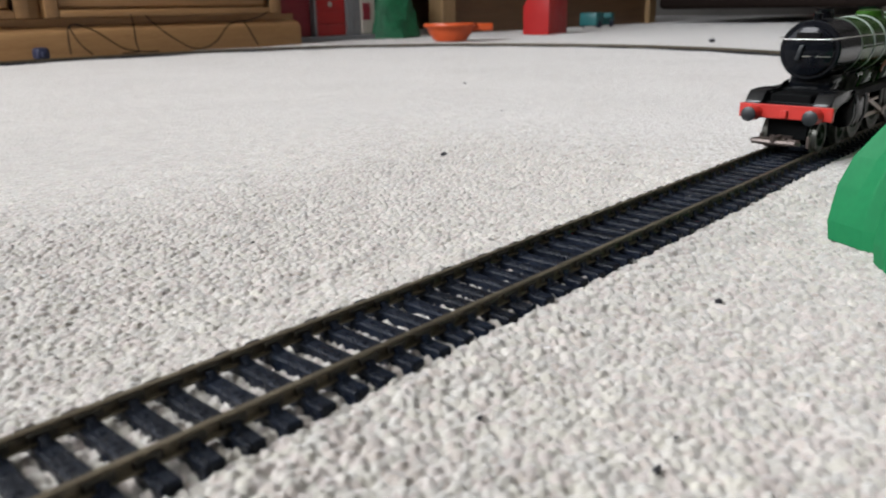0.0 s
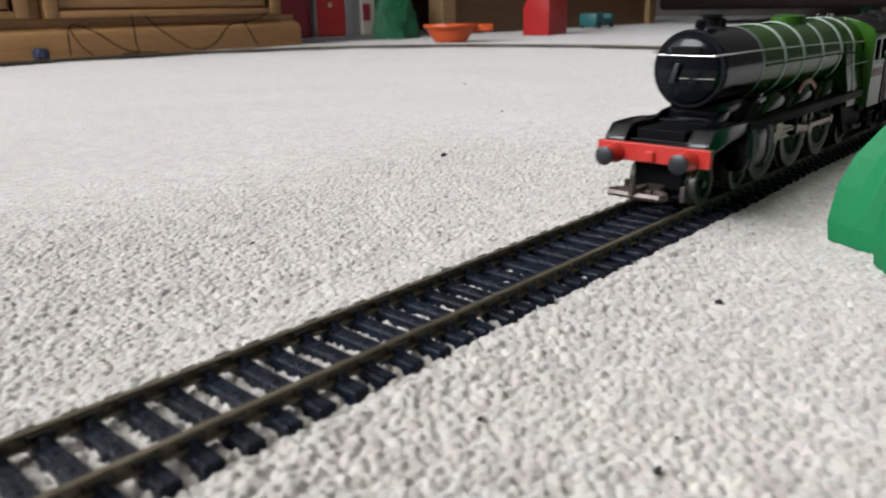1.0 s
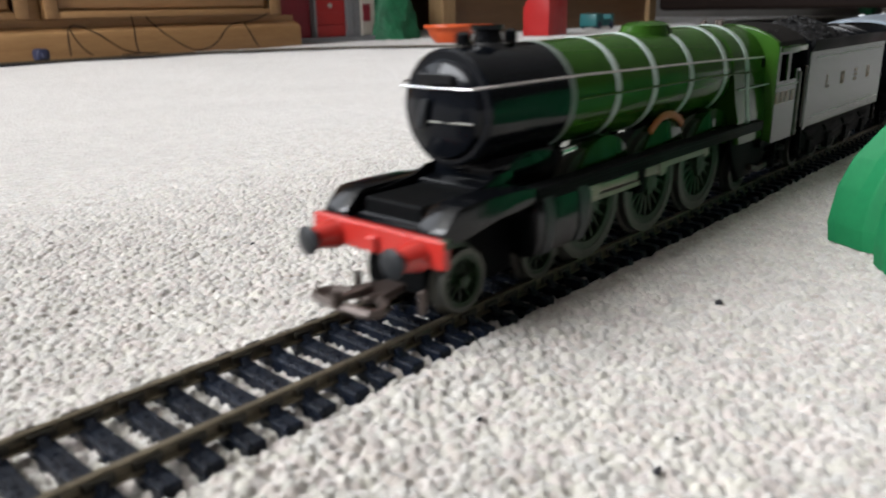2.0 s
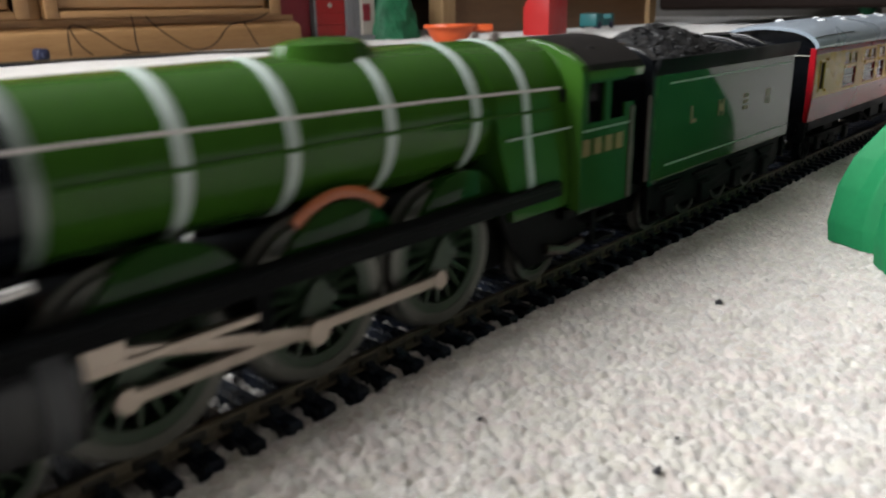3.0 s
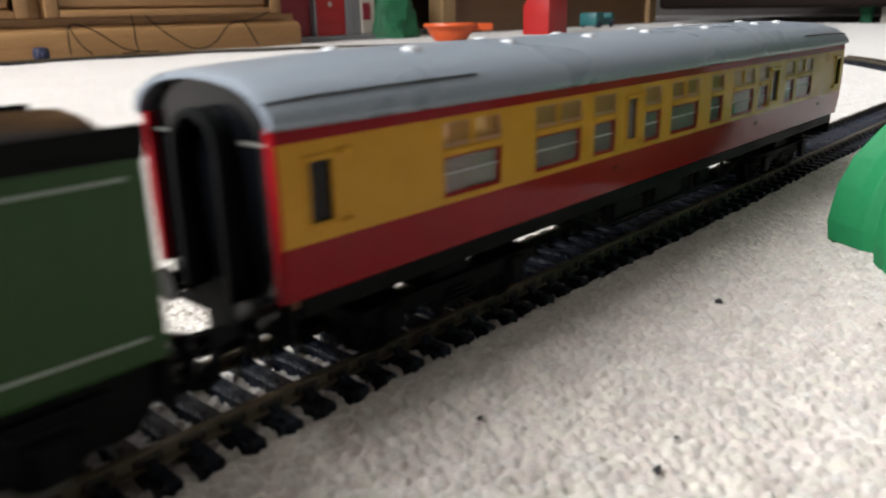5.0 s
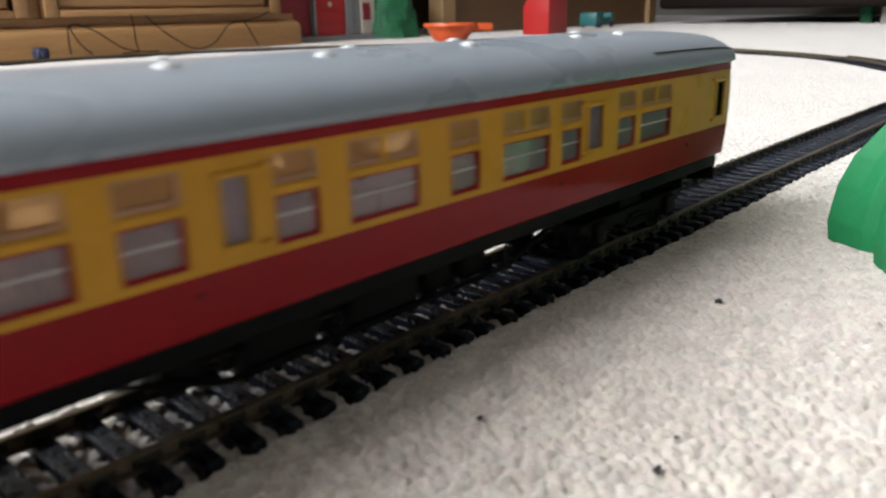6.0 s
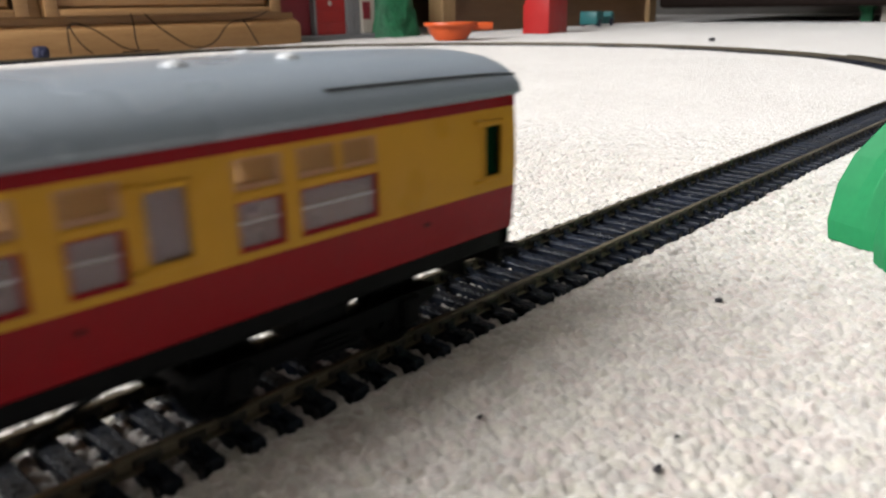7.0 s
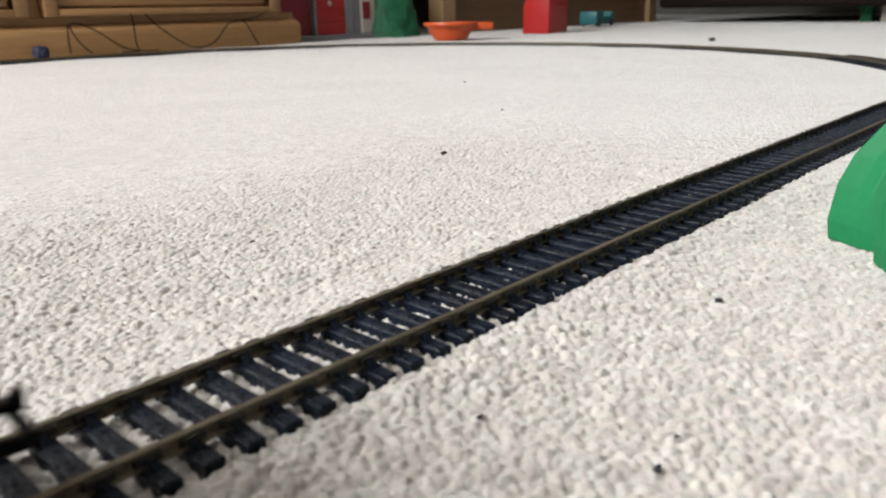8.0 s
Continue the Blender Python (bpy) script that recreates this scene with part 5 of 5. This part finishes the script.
    for side in (-1, 1):
        for a, b in ((-0.8, 42), (COACH_L + 0.8, COACH_L - 42)):
            bm = bmesh.new()
            rod(bm, [(x, side * 16.35, 41.6 + 3.66 * k) for x, k in ((a, 0.76), (a + (8 if a < 0 else -8), 0.88), (a + (20 if a < 0 else -20), 0.94), (b, 1.0))], 0.24, 6)
            part("roof_rib", bm, GREY_BUFFER, rf, "thin dark roof rib")
    for side, row in ((-1, (37, 64, 93, 119, 153, 189, 207)), (1, (30, 71, 99, 135, 163, 208))):
        for x in row:
            bm = bmesh.new()
            lathe(bm, [(48.3, 1.8), (49.2, 1.8), (49.7, 1.6), (50.1, 1.2), (50.3, 0.6), (50.35, 0.02)], "z", (x, side * 6.2, -0.35), 16)
            part("roof_vent", bm, VENT, rf, "small pale domed roof ventilator")
    # ends and gangways
    for x0, x1, out in ((1.4, 2.4, -1), (COACH_L - 2.4, COACH_L - 1.4, 1)):
        bm = bmesh.new()
        prism(bm, [(16.2, 16.6), (16.4, 30), (16.2, 41.2)] + [(y * 0.9, 41.2 + (z - 41.6) * 0.78) for y, z in roof] + [(-16.2, 41.2), (-16.4, 30), (-16.2, 16.6)], "x", x0, x1)
        end = part("end_wall", bm, BLACK, ob, "glossy black coach end", 0)
        for side in (-1, 1):
            za, zb = 16.8, 41.2
            for a, b in (((-0.25, 1.3) if out < 0 else (COACH_L - 1.3, COACH_L + 0.25)),):
                bm = bmesh.new()
                prism(bm, [(side * 15.2, za), (side * (side_y(za) - 0.05), za), (side * (side_y(28) - 0.05), 28), (side * (side_y(zb) - 0.05), zb), (side * 15.2, zb)], "x", a, b, 0.2)
                part("corner_post", bm, MAROON, end, "bright crimson coach corner post")
        bm = bmesh.new()
        box(bm, x0, x1, -15.8, 15.8, 9.5, 16.6, 0.2)
        box(bm, x0, x1, -7, 7, 5.0, 10, 0.2)
        part("headstock", bm, BLACK_MATT, end, "black end beam")
        bm = bmesh.new()
        e = x0 if out < 0 else x1
        lo, hi = sorted((e, e + out * 3.4))
        outer = [(6.6, 15)] + arc(0, 36.5, 6.6, 0, 180, 12) + [(-6.6, 15)]
        inner = [(-5.2, 15)] + arc(0, 36.5, 5.2, 180, 0, 12) + [(5.2, 15)]
        prism(bm, outer + inner, "x", lo, hi, 0.3)
        part("gangway", bm, BLACK_MATT, end, "black corridor connection")
        bm = bmesh.new()
        rod(bm, [(e + out * 0.6, -15.5, 38.6), (e + out * 0.6, -8.5, 38.6)], 0.25, 6)
        rod(bm, [(e + out * 0.6, 15.5, 38.6), (e + out * 0.6, 8.5, 38.6)], 0.25, 6)
        part("end_handrail", bm, TYRE, end, "thin pale end handrail")
        for side in (-1, 1):
            bm = bmesh.new()
            lathe(bm, [(0, 2.2), (out * 3, 1.6), (out * 3.4, 2.8), (out * 4.2, 2.8)], "x", (e, side * 11.4, 14.2), 16)
            part("buffer", bm, BLACK, end)
    # interior
    bm = bmesh.new()
    box(bm, 2, COACH_L - 2, -15.6, 15.6, 15.2, 16.4)
    part("interior_floor", bm, SEAT, ob, "brown moulded interior")
    for i in range(17):
        x = 28 + 11.6 * i
        bm = bmesh.new()
        box(bm, x, x + 1.6, -14.5, -3, 16.4, 29.5, 0.4)
        box(bm, x, x + 1.6, 3, 14.5, 16.4, 29.5, 0.4)
        box(bm, x - 4, x + 5.6, -14.5, -3, 16.4, 21.5, 0.4)
        box(bm, x - 4, x + 5.6, 3, 14.5, 16.4, 21.5, 0.4)
        part("seat_row", bm, SEAT, ob, "brown moulded seats")
    for x in (24, 90, 98, 175, 183, 222):
        bm = bmesh.new()
        box(bm, x, x + 0.8, -15.6, 15.6, 16.4, 40.5)
        part("partition", bm, SEAT, ob)
    bm = bmesh.new()
    box(bm, 86, 150, -9, 9, 8.8, 15.2, 0.4)
    for x in (84, 134, 144):
        box(bm, x, x + 7, -12, 12, 7.4, 13.6, 0.5)
    part("underframe", bm, BLACK_MATT, ob, "black underframe with brake gear")
    # bogies
    for cx in (40.0, 206.0):
        bm = bmesh.new()
        for side in (-1, 1):
            prism(bm, [(cx - 24, 9.6), (cx + 24, 9.6), (cx + 24, 7.6), (cx + 18, 6.0), (cx + 7, 6.6), (cx + 5, 4.4), (cx - 5, 4.4), (cx - 7, 6.6), (cx - 18, 6.0), (cx - 24, 7.6)], "y", *sorted((side * 12.2, side * 13.6)), 0.25)
        box(bm, cx - 5, cx + 5, -12.4, 12.4, 7, 12, 0.4)
        box(bm, cx - 24, cx - 22, -12.4, 12.4, 7.2, 9.4)
        box(bm, cx + 22, cx + 24, -12.4, 12.4, 7.2, 9.4)
        bogie = part("bogie", bm, BLACK_MATT, ob, "black moulded bogie frame")
        for side in (-1, 1):
            for x in (cx - 17, cx + 17):
                bm = bmesh.new()
                box(bm, x - 2.2, x + 2.2, *sorted((side * 13, side * 14.8)), 4.2, 9.2, 0.5)
                part("axle_box", bm, BLACK_MATT, bogie)
            bm = bmesh.new()
            for k in range(3):
                box(bm, cx - 5 + k, cx + 5 - k, *sorted((side * 13, side * 14.2)), 5.2 + k, 5.95 + k, 0.1)
            part("spring", bm, BLACK_MATT, bogie)
        for x in (cx - 17, cx + 17):
            axle(ob, x, 6.3, plain_wheel_axle)
    coupling(ob, 1.0, -1, BLACK_MATT, 7.2)
    coupling(ob, COACH_L + 3, 1, BLACK_MATT, 7.2)
    return ob


def plain_wheel_axle(p, x, r, side):
    return plain_wheel(p, x, r, side, r, "coach_wheel")


LOCO = locomotive()
RODS = rods(LOCO)
TENDER = tender()
COACH = coach()

# distance run, in millimetres, at each half second
RUN = (0.0, -53.0, -105.6, -157.6, -211.7, -265.4, -319.6, -374.0, -428.7, -483.0, -536.2, -587.6, -637.0, -684.5, -731.9, -780.3, -829.2)
START = -58.7


def run(t):
    """Distance run at t seconds, smooth through RUN."""
    k = min(int(t * 2), 15)
    u = t * 2 - k
    p0, p1, p2, p3 = (RUN[min(max(k + d, 0), 16)] for d in (-1, 0, 1, 2))
    if k == 0:
        p0 = 2 * p1 - p2
    if k == 15:
        p3 = 2 * p2 - p1
    return 0.5 * (2 * p1 + (p2 - p0) * u + (2 * p0 - 5 * p1 + 4 * p2 - p3) * u * u + (3 * p1 - p0 - 3 * p2 + p3) * u ** 3)


def vehicle_pose(s, a, b):
    """Pose of a vehicle whose front is at s along the track and whose pivots lie a and b behind it."""
    xa, ya, _ = along_track(s + a)
    xb, yb, _ = along_track(s + b)
    turn = math.atan2(yb - ya, xb - xa)
    x, y = xa - a * math.cos(turn), ya - a * math.sin(turn)
    return pose(x * MM, y * MM, RAIL_TOP_Z * MM, 0, 0, math.degrees(turn))


def motions():
    tenths = [i / 10 for i in range(81)]
    walk(LOCO, [(t, vehicle_pose(START + run(t), 64, 122)) for t in tenths])
    walk(TENDER, [(t, vehicle_pose(START + 189.3 + run(t), 13, 78)) for t in tenths])
    walk(COACH, [(t, vehicle_pose(START + 299.2 + run(t), 40, 206)) for t in tenths])
    frames = [i / 30 for i in range(0, 241, 2)]
    def angle(t, r):
        return math.degrees(run(t) / r)
    base = PHASE - angle(2.8, DRIVER_R)
    for ob, x, r, side in WHEELS:
        y = ob.location.y
        shift = (base if r == DRIVER_R else 0) + (90 if side > 0 else 0)
        walk(ob, [(t, pose(x * MM, y, r * MM, 0, angle(t, r) + shift, 0)) for t in frames])
    for side, (couple, connect, cross) in RODS.items():
        shift = base + (90 if side > 0 else 0)
        a_rows, b_rows, c_rows = [], [], []
        for t in frames:
            a = radians(angle(t, DRIVER_R) + shift)
            px, pz = CRANK * math.cos(a), DRIVER_R - CRANK * math.sin(a)
            a_rows.append((t, pose((DRIVER_X[0] + px) * MM, 0, pz * MM)))
            rise = 17.5 - pz
            reach = math.sqrt(33.0 ** 2 - rise ** 2)
            bx = DRIVER_X[1] + px
            b_rows.append((t, pose(bx * MM, 0, pz * MM, 0, math.degrees(math.atan2(rise, reach)), 0)))
            c_rows.append((t, pose((bx - reach) * MM, 0, 17.5 * MM)))
        walk(couple, a_rows)
        walk(connect, b_rows)
        walk(cross, c_rows)


PHASE = -130.0
motions()
